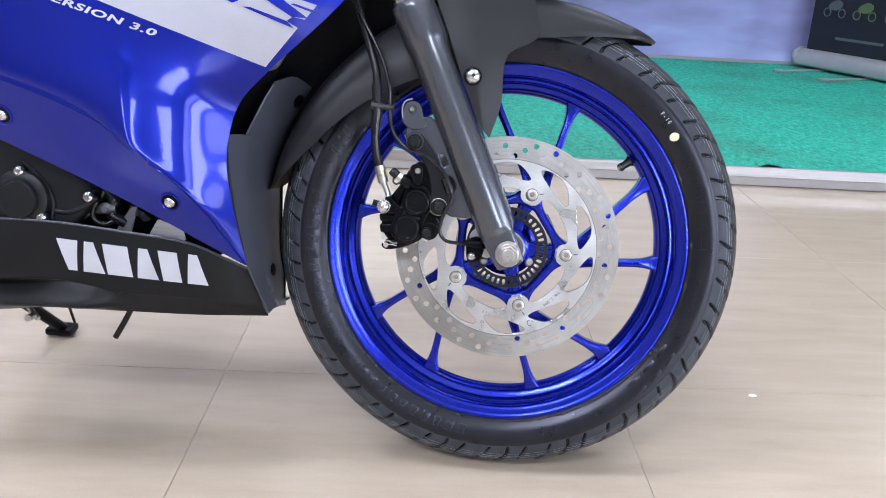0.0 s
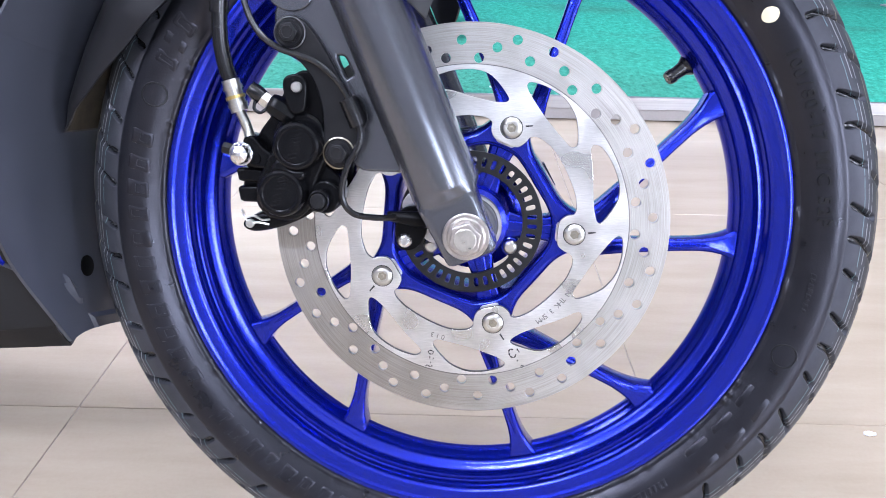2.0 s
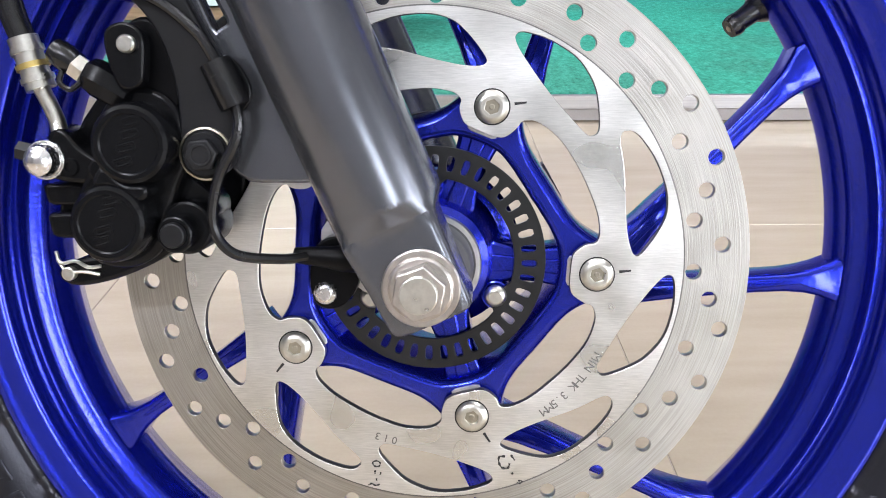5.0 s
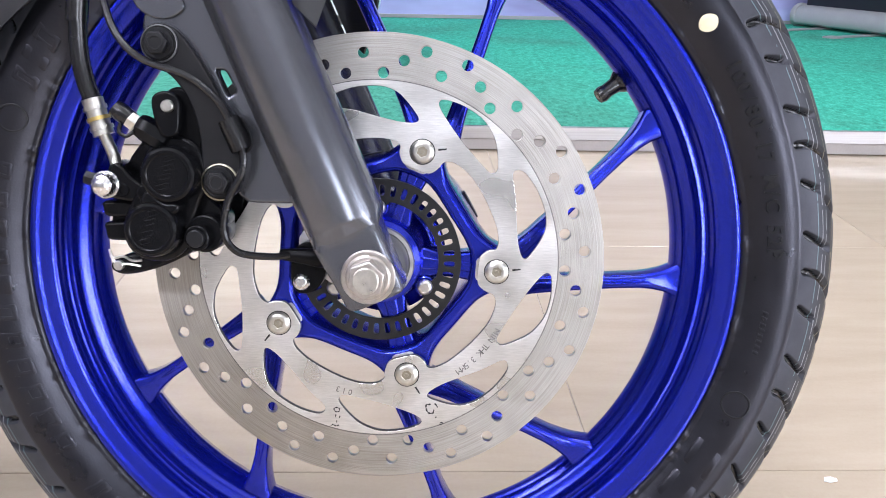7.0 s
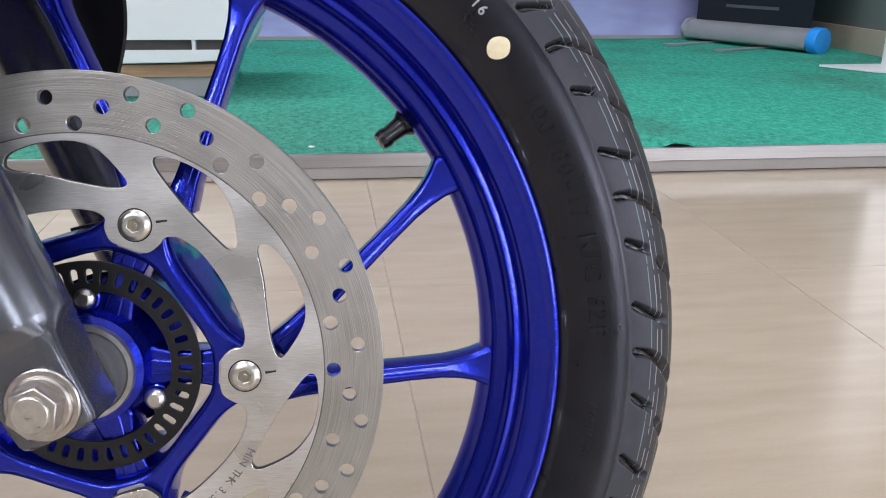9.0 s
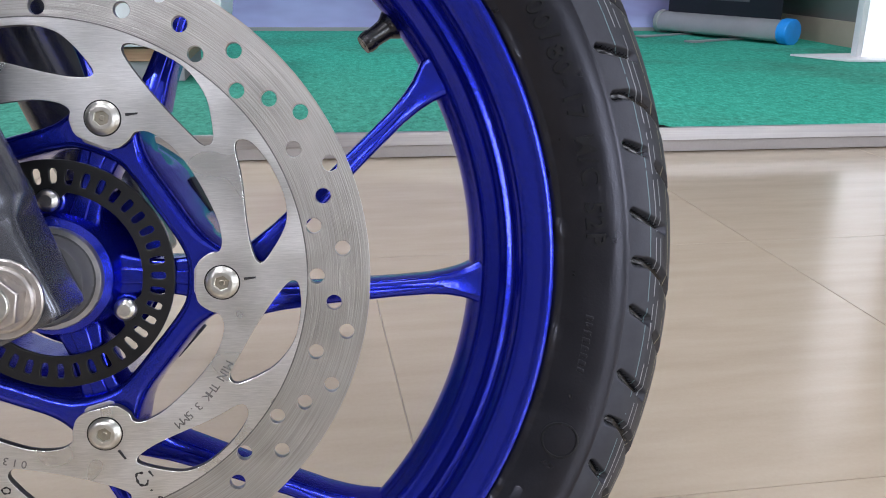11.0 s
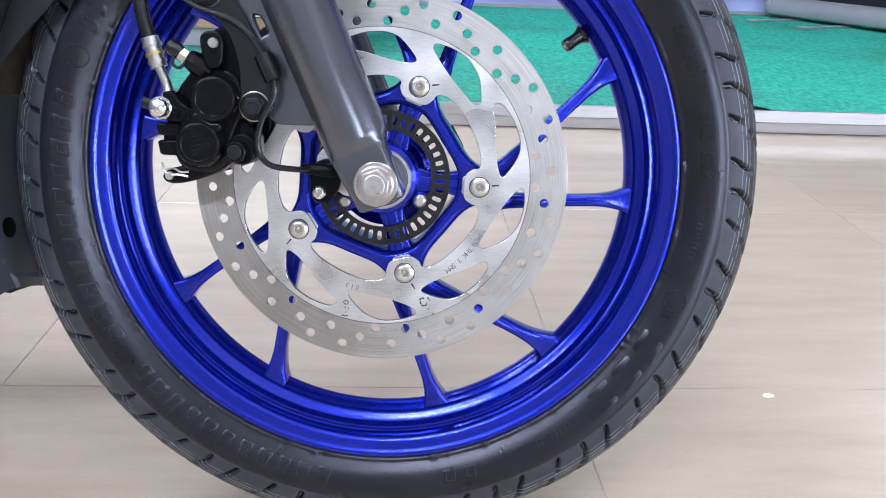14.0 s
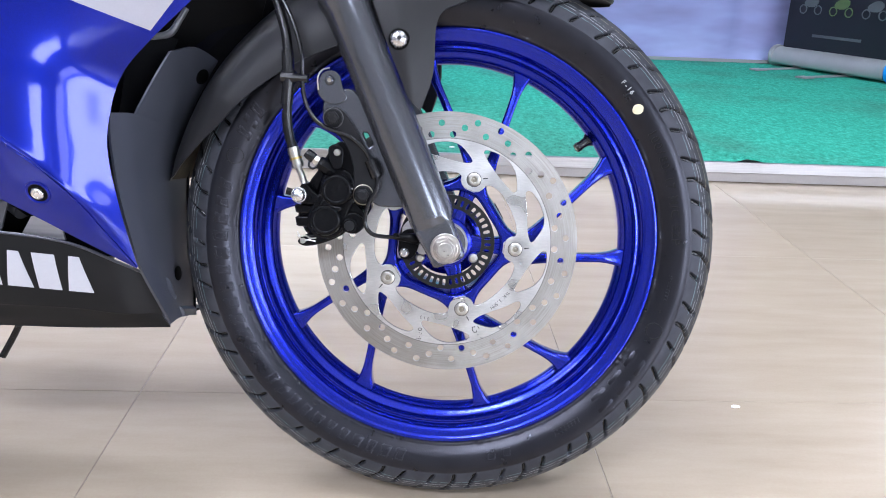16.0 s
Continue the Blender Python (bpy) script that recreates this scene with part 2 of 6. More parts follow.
PLASTIC = plain("matt_black_plastic", (0.0045, 0.0045, 0.0050), 0.44, 0.0, 0.0, 0.12, 25, 2200, 0.30, 0.00025, gloss=0.27)
COWL = plain("satin_grey_plastic", (0.048, 0.052, 0.066), 0.36, 0.0, 0.0, 0.08, 25, 2200, 0.22, 0.0002)
FENDER = plain("grained_fender_plastic", (0.0125, 0.0124, 0.0134), 0.42, 0.0, 0.0, 0.08, 25, 2400, 0.25, 0.0002, gloss=0.36)
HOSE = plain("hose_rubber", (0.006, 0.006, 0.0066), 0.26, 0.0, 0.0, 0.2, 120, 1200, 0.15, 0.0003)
ZINC = brushed("zinc_steel", (0.66, 0.645, 0.585), 0.30, (300, 300, 300))
CHROME = brushed("bright_steel", (0.72, 0.71, 0.70), 0.25, (500, 500, 500))
NUTSTEEL = brushed("worn_nut_steel", (0.56, 0.52, 0.48), 0.33, (300, 300, 300))
RINGMAT = plain("black_oxide_steel", (0.010, 0.010, 0.0105), 0.38, 0.3, 0.0, 0.2, 100, 1500, 0.2, 0.0002)
BRASS = plain("yellow_zinc", (0.62, 0.47, 0.16), 0.32, 0.9)
GREY = plain("hub_seal_grey", (0.13, 0.13, 0.135), 0.45, 0.5)
# near-black for surfaces that stand in for shaded recesses
RECESS_SHADE = plain("recess_shade_black", (0.0015, 0.0015, 0.0016), 0.6, gloss=0.1)
DUST = plain("dusty_brown_plastic", (0.060, 0.048, 0.032), 0.85, vary=0.5, scale=60, grain=900, gloss=0.2)
SOCKET = plain("socket_steel", (0.36, 0.33, 0.26), 0.35, 0.9)
SHADED_EDGE = plain("shaded_edge_steel", (0.10, 0.095, 0.09), 0.5, 0.8)
INK_AND_SHADE = plain("black_ink_and_shade", (0.015, 0.015, 0.016), 0.55)
MOULDED = plain("moulded_letter_rubber", (0.0045, 0.0048, 0.0062), 0.40, vary=0.2, scale=80, grain=900, gloss=0.36)
ETCH = plain("etched_grey", (0.17, 0.165, 0.16), 0.5, 0.6)
CHALK = plain("pale_yellow_dot", (0.78, 0.70, 0.46), 0.8, vary=0.08, scale=200)
WHITE_MARK = plain("white_chalk", (0.40, 0.42, 0.42), 0.9, vary=0.25, scale=400)
DECAL = plain("silver_white_decal", (0.37, 0.37, 0.41), 0.45, 0.0, 0.2, 0.05)
LETTER = plain("pale_grey_lettering", (0.50, 0.50, 0.53), 0.4, 0.1, 0.2, 0.05)
WALL = plain("pale_wall_paint", (0.30, 0.30, 0.30), 0.7, vary=0.04, scale=3, grain=300, depth=0.0006)
CEIL = plain("ceiling_paint", (0.80, 0.80, 0.79), 0.8, vary=0.03, scale=3, grain=250)
SKIRT = plain("tan_skirting_tile", (0.42, 0.36, 0.28), 0.4, vary=0.1, scale=8)
GROUT = plain("tan_grout", (0.45, 0.38, 0.32), 0.9, vary=0.25, scale=40)
ALU = brushed("step_aluminium", (0.66, 0.645, 0.645), 0.38, (1.5, 300, 300))
EDGING = brushed("edging_aluminium", (0.50, 0.485, 0.475), 0.42, (1.5, 300, 300))
STEPWOOD = plain("pale_step_board", (0.36, 0.335, 0.315), 0.5, vary=0.09, scale=5, grain=200)
BASE = plain("silver_banner_base", (0.36, 0.37, 0.37), 0.4, 0.4, vary=0.08, scale=10)
DARK_PRINT = plain("dark_banner_film", (0.009, 0.008, 0.014), 0.42, vary=0.15, scale=4)
CAP = plain("bright_blue_plastic", (0.02, 0.33, 0.90), 0.35)
WHITE = plain("white_laminate", (0.80, 0.80, 0.80), 0.35, vary=0.03, scale=6)
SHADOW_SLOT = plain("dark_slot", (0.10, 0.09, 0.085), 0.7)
PAPER = plain("white_paper_scrap", (0.82, 0.82, 0.80), 0.8)
GREEN_INK = plain("olive_print", (0.09, 0.13, 0.05), 0.5)
GREY_INK = plain("grey_print", (0.085, 0.09, 0.10), 0.5)
GLASS = Nodes("window_glass", 0.02)
GLASS.set("Transmission Weight", 1.0)
GLASS.set("IOR", 1.02)
GLASS = GLASS.m
PANEL = Nodes("lamp_diffuser", 0.5)
PANEL.set("Emission Color", (0.92, 0.96, 1.0, 1))
PANEL.set("Emission Strength", 14.0)
PANEL = PANEL.m
# emission added to the board's face to bring it up to bright white
BOARD_GLOW = Nodes("board_glow_face", 0.4)
BOARD_GLOW.set("Base Color", (0.8, 0.8, 0.8, 1))
BOARD_GLOW.set("Emission Color", (0.95, 0.97, 1.0, 1))
BOARD_GLOW.set("Emission Strength", 1.5)
BOARD_GLOW = BOARD_GLOW.m


# ---- mesh helpers ----
def finish(bm, angle=32.0):
    bmesh.ops.recalc_face_normals(bm, faces=bm.faces)
    limit = radians(angle)
    for f in bm.faces:
        f.smooth = abs(f.normal.y) < 0.99999
    for e in bm.edges:
        e.smooth = len(e.link_faces) == 2 and e.calc_face_angle(9) < limit
    return bm


def part(name, bm, material, parent=None, label="", angle=32.0):
    """Link a bmesh as one mesh object, under a thing or a part where one is given."""
    finish(bm, angle)
    mesh = bpy.data.meshes.new(name)
    bm.to_mesh(mesh)
    bm.free()
    mesh.materials.append(material)
    ob = new(name, mesh)
    if parent:
        # thing, part, sub-part: no deeper
        while parent.parent and parent.parent.parent:
            parent = parent.parent
        ob.parent = parent
    if label:
        ob["label"] = label
    return ob


def joined(*pieces):
    """One bmesh out of several that make up one part."""
    out = bmesh.new()
    for bm in pieces:
        mesh = bpy.data.meshes.new("piece")
        bm.to_mesh(mesh)
        bm.free()
        out.from_mesh(mesh)
        bpy.data.meshes.remove(mesh)
    return out


def moved(bm, m):
    bmesh.ops.transform(bm, matrix=m, verts=bm.verts)
    return bm


def curve_mesh(cu):
    ob = bpy.data.objects.new("outline", cu)
    mesh = bpy.data.meshes.new_from_object(ob)
    bm = bmesh.new()
    bm.from_mesh(mesh)
    bpy.data.objects.remove(ob)
    bpy.data.meshes.remove(mesh)
    bpy.data.curves.remove(cu)
    bmesh.ops.remove_doubles(bm, verts=bm.verts, dist=2e-6)
    # the outline's (u, v) become x and z; its height points to -y
    return moved(bm, Matrix(((1, 0, 0, 0), (0, 0, -1, 0), (0, 1, 0, 0), (0, 0, 0, 1))))


def flat(outlines, y0, y1, bevel=0.0004, steps=1):
    """A plate between y0 and y1 in the outlines' shape, the inner ones cut out, with its edges rounded."""
    cu = bpy.data.curves.new("outline", "CURVE")
    cu.dimensions, cu.fill_mode = "2D", "BOTH"
    cu.extrude = max((y1 - y0) / 2 - bevel, 1e-5)
    cu.bevel_depth, cu.bevel_resolution, cu.offset = bevel, steps, -bevel
    for pts in outlines:
        s = cu.splines.new("POLY")
        s.points.add(len(pts) - 1)
        for p, (u, v) in zip(s.points, pts):
            p.co = (u, v, 0, 1)
        s.use_cyclic_u = True
    return moved(curve_mesh(cu), Matrix.Translation((0, (y0 + y1) / 2, 0)))


def lettering(text, size, depth, spacing=1.0, shear=0.0, bold=0.0):
    cu = bpy.data.curves.new("text", "FONT")
    cu.body, cu.size, cu.extrude, cu.space_character, cu.shear = text, size, depth, spacing, shear
    cu.align_x, cu.align_y, cu.resolution_u, cu.offset = "CENTER", "CENTER", 3, bold
    return curve_mesh(cu)


def circle(r, n, x=0.0, z=0.0, turn=0.0):
    return [(x + r * math.cos(turn + 2 * math.pi * i / n), z + r * math.sin(turn + 2 * math.pi * i / n)) for i in range(n)]


def soft(points, rounds=2, cut=0.25):
    """A closed outline with its corners cut round."""
    for _ in range(rounds):
        out = []
        for a, b in zip(points, points[1:] + points[:1]):
            out += [tuple(p + (q - p) * cut for p, q in zip(a, b)), tuple(p + (q - p) * (1 - cut) for p, q in zip(a, b))]
        points = out
    return points


def polar(pairs, turn=0.0):
    """(millimetres, degrees) to metres x and z."""
    return [(r / 1000 * math.cos(radians(a + turn)), r / 1000 * math.sin(radians(a + turn))) for r, a in pairs]


def grid(points, closed_u=False, closed_v=False):
    """A mesh from rows of points."""
    bm = bmesh.new()
    rows = [[bm.verts.new(p) for p in row] for row in points]
    nr, nc = len(rows), len(rows[0])
    for i in range(nr if closed_u else nr - 1):
        a, b = rows[i], rows[(i + 1) % nr]
        for j in range(nc if closed_v else nc - 1):
            k = (j + 1) % nc
            bm.faces.new((a[j], a[k], b[k], b[j]))
    return bm


def lathe(profile, n=96, closed=False, x=0.0, z=0.0):
    """Turn a profile of (radius, y) round the line through (x, z) along y."""
    rows = []
    for i in range(n):
        c, s = math.cos(2 * math.pi * i / n), math.sin(2 * math.pi * i / n)
        rows.append([(x + r * c, y, z + r * s) for r, y in profile])
    bm = grid(rows, closed_u=True, closed_v=closed)
    bmesh.ops.remove_doubles(bm, verts=bm.verts, dist=1e-6)
    return bm


def drum(r, y0, y1, x=0.0, z=0.0, bevel=0.0006, n=32):
    return lathe([(0, y0), (r - bevel, y0), (r - bevel * 0.3, y0 + bevel * 0.3), (r, y0 + bevel), (r, y1 - bevel), (r - bevel, y1), (0, y1)], n, False, x, z)


def hexagon(r, y0, y1, x=0.0, z=0.0, turn=0.2, bevel=0.0006):
    return flat([circle(r, 6, x, z, turn)], y0, y1, bevel, 2)


def curve_through(points, per=8):
    """A smooth run of points through the given ones."""
    p = [Vector(q) for q in points]
    p = [2 * p[0] - p[1], *p, 2 * p[-1] - p[-2]]
    out = []
    for i in range(1, len(p) - 2):
        for k in range(per):
            t = k / per
            a, b, c, d = p[i - 1], p[i], p[i + 1], p[i + 2]
            out.append(0.5 * (2 * b + (c - a) * t + (2 * a - 5 * b + 4 * c - d) * t * t + (3 * b - a - 3 * c + d) * t ** 3))
    return out + [p[-2]]


def tube(points, r, n=12, per=8, caps=True):
    """A round bar along the points; r is one radius, or one for each given point."""
    path = curve_through(points, per)
    radii = r if isinstance(r, (list, tuple)) else [r] * len(points)
    rr = [q[0] for q in curve_through([(v, 0, 0) for v in radii], per)]
    normal = (path[1] - path[0]).orthogonal().normalized()
    rows = []
    for i, c in enumerate(path):
        way = (path[min(i + 1, len(path) - 1)] - path[max(i - 1, 0)]).normalized()
        normal = (normal - way * normal.dot(way)).normalized()
        side = way.cross(normal)
        rows.append([c + (normal * math.cos(2 * math.pi * k / n) + side * math.sin(2 * math.pi * k / n)) * rr[i] for k in range(n)])
    bm = grid(rows, closed_v=True)
    if caps:
        bm.verts.ensure_lookup_table()
        bm.faces.new([bm.verts[k] for k in range(n)][::-1])
        bm.faces.new([bm.verts[len(bm.verts) - n + k] for k in range(n)])
    return bm


def sheet(rows, thick=0.0025, per_u=6, per_v=6):
    """A curved panel through rows of points, with thickness away from the camera's side."""
    dense = [curve_through(r, per_u) for r in rows]
    cols = [curve_through([r[j] for r in dense], per_v) for j in range(len(dense[0]))]
    pts = [[cols[j][i] for j in range(len(cols))] for i in range(len(cols[0]))]
    nr, nc = len(pts), len(pts[0])
    back = []
    for i in range(nr):
        row = []
        for j in range(nc):
            u = pts[i][min(j + 1, nc - 1)] - pts[i][max(j - 1, 0)]
            v = pts[min(i + 1, nr - 1)][j] - pts[max(i - 1, 0)][j]
            k = u.cross(v)
            k = k.normalized() if k.length > 1e-9 else Vector((0, 1, 0))
            row.append(pts[i][j] + (k if k.y > 0 else -k) * thick)
        back.append(row)
    bm = grid(pts)
    other = grid(back)
    rim = [(i, 0) for i in range(nr)] + [(nr - 1, j) for j in range(1, nc)] + [(i, nc - 1) for i in range(nr - 2, -1, -1)] + [(0, j) for j in range(nc - 2, 0, -1)]
    band = grid([[pts[i][j] for i, j in rim + rim[:1]], [back[i][j] for i, j in rim + rim[:1]]])
    bm = joined(bm, other, band)
    bmesh.ops.remove_doubles(bm, verts=bm.verts, dist=1e-6)
    return bm


def block(x0, x1, y0, y1, z0, z1, bevel=0.0):
    bm = bmesh.new()
    bmesh.ops.create_cube(bm, size=1.0)
    moved(bm, Matrix.Translation(((x0 + x1) / 2, (y0 + y1) / 2, (z0 + z1) / 2)) @ Matrix.Diagonal((x1 - x0, y1 - y0, z1 - z0, 1)))
    if bevel:
        bmesh.ops.bevel(bm, geom=bm.edges[:], offset=bevel, segments=2, profile=0.7, affect="EDGES")
    return bm


def empty(name, label, category, group=""):
    return tagged(new(name), label, category, group)


# ---- the room ----
FLOOR_X, FLOOR_Y, TILE_Y = 0.2045, 0.2195, 0.657
STEP_Y, STEP_Z, BACK_Y = 1.56, 0.060, 4.36
WEST, EAST, SOUTH = -4.4, 3.3, -5.1

floor = tagged(part("floor", block(WEST, EAST, SOUTH, STEP_Y, -0.05, -0.0012), GROUT), "polished beige floor tiles with thin dark joints", "floor", kind="structure")
tagged(part("ceiling", block(WEST - 0.12, EAST + 0.12, SOUTH - 0.12, BACK_Y + 0.24, CEILING, CEILING + 0.1), CEIL), "white painted ceiling", "ceiling", kind="structure")
tagged(part("wall_west", block(WEST - 0.12, WEST, SOUTH, BACK_Y + 0.12, 0, CEILING), WALL), "white painted showroom wall", "wall", kind="structure")
east = joined(block(EAST, EAST + 0.12, SOUTH, -3.0, 0, CEILING), block(EAST, EAST + 0.12, -0.5, BACK_Y + 0.12, 0, CEILING), block(EAST, EAST + 0.12, -3.0, -0.5, 1.6, CEILING), block(EAST, EAST + 0.12, -3.0, -0.5, 0, 0.2))
tagged(part("wall_east", east, WALL), "pale showroom wall with a glass front", "wall", kind="structure")
doors = tagged(new("window_2"), "side glass front in a grey metal frame", "window", kind="structure")
for y in (-2.97, -2.15, -1.33, -0.53):
    part("window_frame", block(EAST + 0.02, EAST + 0.10, y - 0.03, y + 0.03, 0.2, 1.6, 0.003), ALU, doors)
for y in (-2.94, -2.12, -1.30):
    pane = part("pane", block(EAST + 0.060, EAST + 0.066, y, y + 0.76, 0.2, 1.6), GLASS, doors)
    pane.visible_shadow = False
tagged(part("wall_north", block(WEST, EAST, BACK_Y + 0.12, BACK_Y + 0.24, 0, CEILING), WALL), "white painted wall behind the backdrop", "wall", kind="structure")
south = joined(block(WEST, 1.55, SOUTH - 0.12, SOUTH, 0, CEILING), block(3.2, EAST, SOUTH - 0.12, SOUTH, 0, CEILING), block(1.55, 3.2, SOUTH - 0.12, SOUTH, 2.50, CEILING), block(1.55, 3.2, SOUTH - 0.12, SOUTH, 0, 0.3))
tagged(part("wall_south", south, WALL), "pale wall with a shop window", "wall", kind="structure")
window = tagged(new("window_1"), "shop window in a grey metal frame", "window", kind="structure")
for x in (1.58, 2.38, 3.17):
    part("window_frame", block(x - 0.03, x + 0.03, SOUTH - 0.10, SOUTH - 0.02, 0.3, 2.50, 0.003), ALU, window)
for x in (1.61, 2.41):
    part("window_bar", block(x, x + 0.73, SOUTH - 0.09, SOUTH - 0.03, 1.27, 1.33, 0.003), ALU, window)
    for z0, z1 in ((0.3, 1.27), (1.33, 2.50)):
        pane = part("pane", block(x, x + 0.73, SOUTH - 0.066, SOUTH - 0.060, z0, z1), GLASS, window)
        pane.visible_shadow = False

for x, y in LAMPS:
    lamp = empty("ceiling_light", "flat white ceiling panel light", "ceiling light", "ceiling lights")
    lamp.location = (x, y, CEILING)
    part("frame", joined(block(-0.64, -0.61, -0.29, 0.29, -0.04, 0), block(0.61, 0.64, -0.29, 0.29, -0.04, 0), block(-0.61, 0.61, 0.26, 0.29, -0.04, 0), block(-0.61, 0.61, -0.29, -0.26, -0.04, 0)), ALU, lamp)
    part("diffuser", block(-0.61, 0.61, -0.26, 0.26, -0.02, -0.004), PANEL, lamp)

# the carpeted platform and its edge
tagged(part("platform", block(WEST, EAST, STEP_Y + 0.013, BACK_Y + 0.12, -0.02, STEP_Z - 0.006), SHADOW_SLOT), "low display platform along the back wall", "platform", kind="structure")
step = tagged(part("platform_edge", block(WEST, EAST, STEP_Y, STEP_Y + 0.012, 0.0025, 0.0285, 0.0008), STEPWOOD), "pale board and metal edging on the platform step", "step edge", kind="structure")
part("edging", joined(block(WEST, EAST, STEP_Y - 0.003, STEP_Y + 0.012, 0.0295, STEP_Z, 0.0012), block(WEST, EAST, STEP_Y - 0.006, STEP_Y - 0.003, STEP_Z - 0.008, STEP_Z - 0.002, 0.0008)), EDGING, step, "bright metal edging strip")


def carpet_mesh():
    """A carpet with a ragged front edge, small humps, and a crease that runs back from the edge."""
    xs = np.linspace(WEST, EAST, 260)
    ys = np.concatenate([np.linspace(0, 0.06, 6), np.linspace(0.1, BACK_Y - STEP_Y - 0.012, 60)])
    rows = []
    for x in xs:
        front = STEP_Y + 0.010 + 0.004 * noise.noise((x * 9, 0, 0)) + 0.003 * noise.noise((x * 37, 3, 0))
        row = []
        for k, y in enumerate(ys):
            along = (x - 0.93) + y * 0.30
            fold = 0.014 * math.exp(-(along / 0.035) ** 2) * max(0.0, 1 - y / 0.75)
            z = STEP_Z + 0.002 + 0.0015 * noise.noise((x * 4, y * 4, 1)) + fold
            row.append((x, front + y, z - (0.006 if k == 0 else 0)))
        rows.append(row)
    return grid(rows)


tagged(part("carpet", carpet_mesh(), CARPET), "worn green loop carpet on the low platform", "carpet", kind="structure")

# printed cloth along the back, hung in soft folds
rows = []
for i in range(181):
    x = WEST + 0.02 + (2.16 - WEST) * i / 180
    bulge = 0.012 * noise.noise((x * 2.6, 0, 7)) + 0.010 * noise.noise((x * 9.0, 2, 7)) + (0.03 * math.sin((x - 1.75) * 22) if x > 1.72 else 0.0)
    rows.append([(x, BACK_Y - 0.05 + bulge * (0.4 + 0.6 * k / 8), STEP_Z + 0.008 + 2.5 * k / 8) for k in range(9)])
tagged(part("backdrop_cloth", grid(rows), PRINT), "violet and pale blue printed cloth hung along the wall", "backdrop", kind="structure")
tagged(part("backdrop_rail", block(WEST, 2.2, BACK_Y - 0.085, BACK_Y - 0.068, STEP_Z + 0.004, STEP_Z + 0.022, 0.002), WALL), "white strip at the foot of the backdrop", "trim", kind="structure")
tagged(part("wall_side", block(2.62, EAST, 2.95, BACK_Y + 0.12, STEP_Z, CEILING), WALL), "pale grey side wall of the platform", "wall", kind="structure")
tagged(part("skirting", block(2.606, 2.62, 2.95, BACK_Y, STEP_Z, STEP_Z + 0.115, 0.002), SKIRT), "tan tiled skirting", "skirting", kind="structure")


# ---- things on the platform ----
def banner_stand():
    a, b = Vector((2.03, 4.24, STEP_Z)), Vector((2.385, 3.50, STEP_Z))
    way = (b - a).normalized()
    width = (b - a).length
    stand = empty("banner_stand", "black roll-up banner on a silver base with blue end caps", "banner stand")
    stand.matrix_world = Matrix.Translation(a) @ Matrix.Rotation(math.atan2(way.y, way.x), 4, "Z")
    section = soft([(-0.055, 0.012), (0.055, 0.012), (0.062, 0.05), (0.045, 0.10), (0.0, 0.118), (-0.045, 0.10), (-0.062, 0.05)], 2)
    body = grid([[(x, y, z) for y, z in section] for x in (0.03, width - 0.055)], closed_v=True)
    part("base", body, BASE, stand)
    cap_outline = [(0.066 * math.cos(k * math.pi / 8), 0.06 + 0.062 * math.sin(k * math.pi / 8)) for k in range(16)]
    for x0, x1, m, l in ((0.0, 0.03, BASE, ""), (width - 0.055, width, CAP, "bright blue plastic end cap")):
        cap = moved(flat([cap_outline], x0, x1, 0.006, 3), Matrix(((0, 1, 0, 0), (-1, 0, 0, 0), (0, 0, 1, 0), (0, 0, 0, 1))))
        part("end_cap", cap, m, stand, l)
    for x in (0.17, width - 0.33):
        foot = joined(block(x, x + 0.045, -0.34, 0.02, 0.004, 0.010, 0.001), block(x - 0.01, x + 0.055, -0.36, -0.29, 0.003, 0.011, 0.002))
        part("foot", foot, BASE, stand)
    film = part("banner", block(0.05, width - 0.075, -0.0015, 0.0015, 0.112, 2.0), DARK_PRINT, stand)
    part("top_rail", block(0.05, width - 0.075, -0.012, 0.012, 1.99, 2.02, 0.003), BASE, stand)
    # a printed line that cannot be read, and small printed machines in rows
    part("printed_line", block(0.24, 0.56, -0.0045, -0.003, 0.185, 0.200), GREY_INK, film)
    rng = random.Random(11)
    for row in range(5):
        for col in range(3):
            cx, cz = 0.20 + col * 0.20 + rng.uniform(-0.01, 0.01), 0.33 + row * 0.19
            ring = []
            for dx in (-0.048, 0.052):
                ring.append(flat([circle(0.026, 18, cx + dx, cz), circle(0.020, 18, cx + dx, cz)], -0.005, -0.003, 0.0001))
            ring.append(flat([soft([(cx - 0.05, cz + 0.03), (cx - 0.02, cz + 0.012), (cx + 0.03, cz + 0.015), (cx + 0.06, cz + 0.05), (cx + 0.02, cz + 0.075), (cx - 0.03, cz + 0.055)], 1)], -0.0052, -0.003, 0.0001))
            part("printed_picture", joined(*ring), GREEN_INK if (row + col) % 3 == 1 else GREY_INK, film)
    return stand


banner_stand()


def display_board():
    """A white board that stands on a thin splayed base plate."""
    board = empty("display_board", "white display board with an added glow on a thin white base plate", "display board")
    board.location = (2.30, 2.86, STEP_Z)
    part("base_plate", moved(flat([[(-0.19, 0.17), (-0.065, -0.05), (0.32, -0.10), (0.32, 0.20)]], -0.012, -0.004, 0.001), Matrix.Rotation(radians(-90), 4, "X")), WHITE, board)
    part("panel", block(0.055, 0.32, 0.055, 0.085, 0.012, 1.7, 0.002), BOARD_GLOW, board, "glowing white display face")
    part("side_post", block(0.030, 0.055, 0.050, 0.090, 0.012, 1.7, 0.002), WHITE, board)
    return board


display_board()


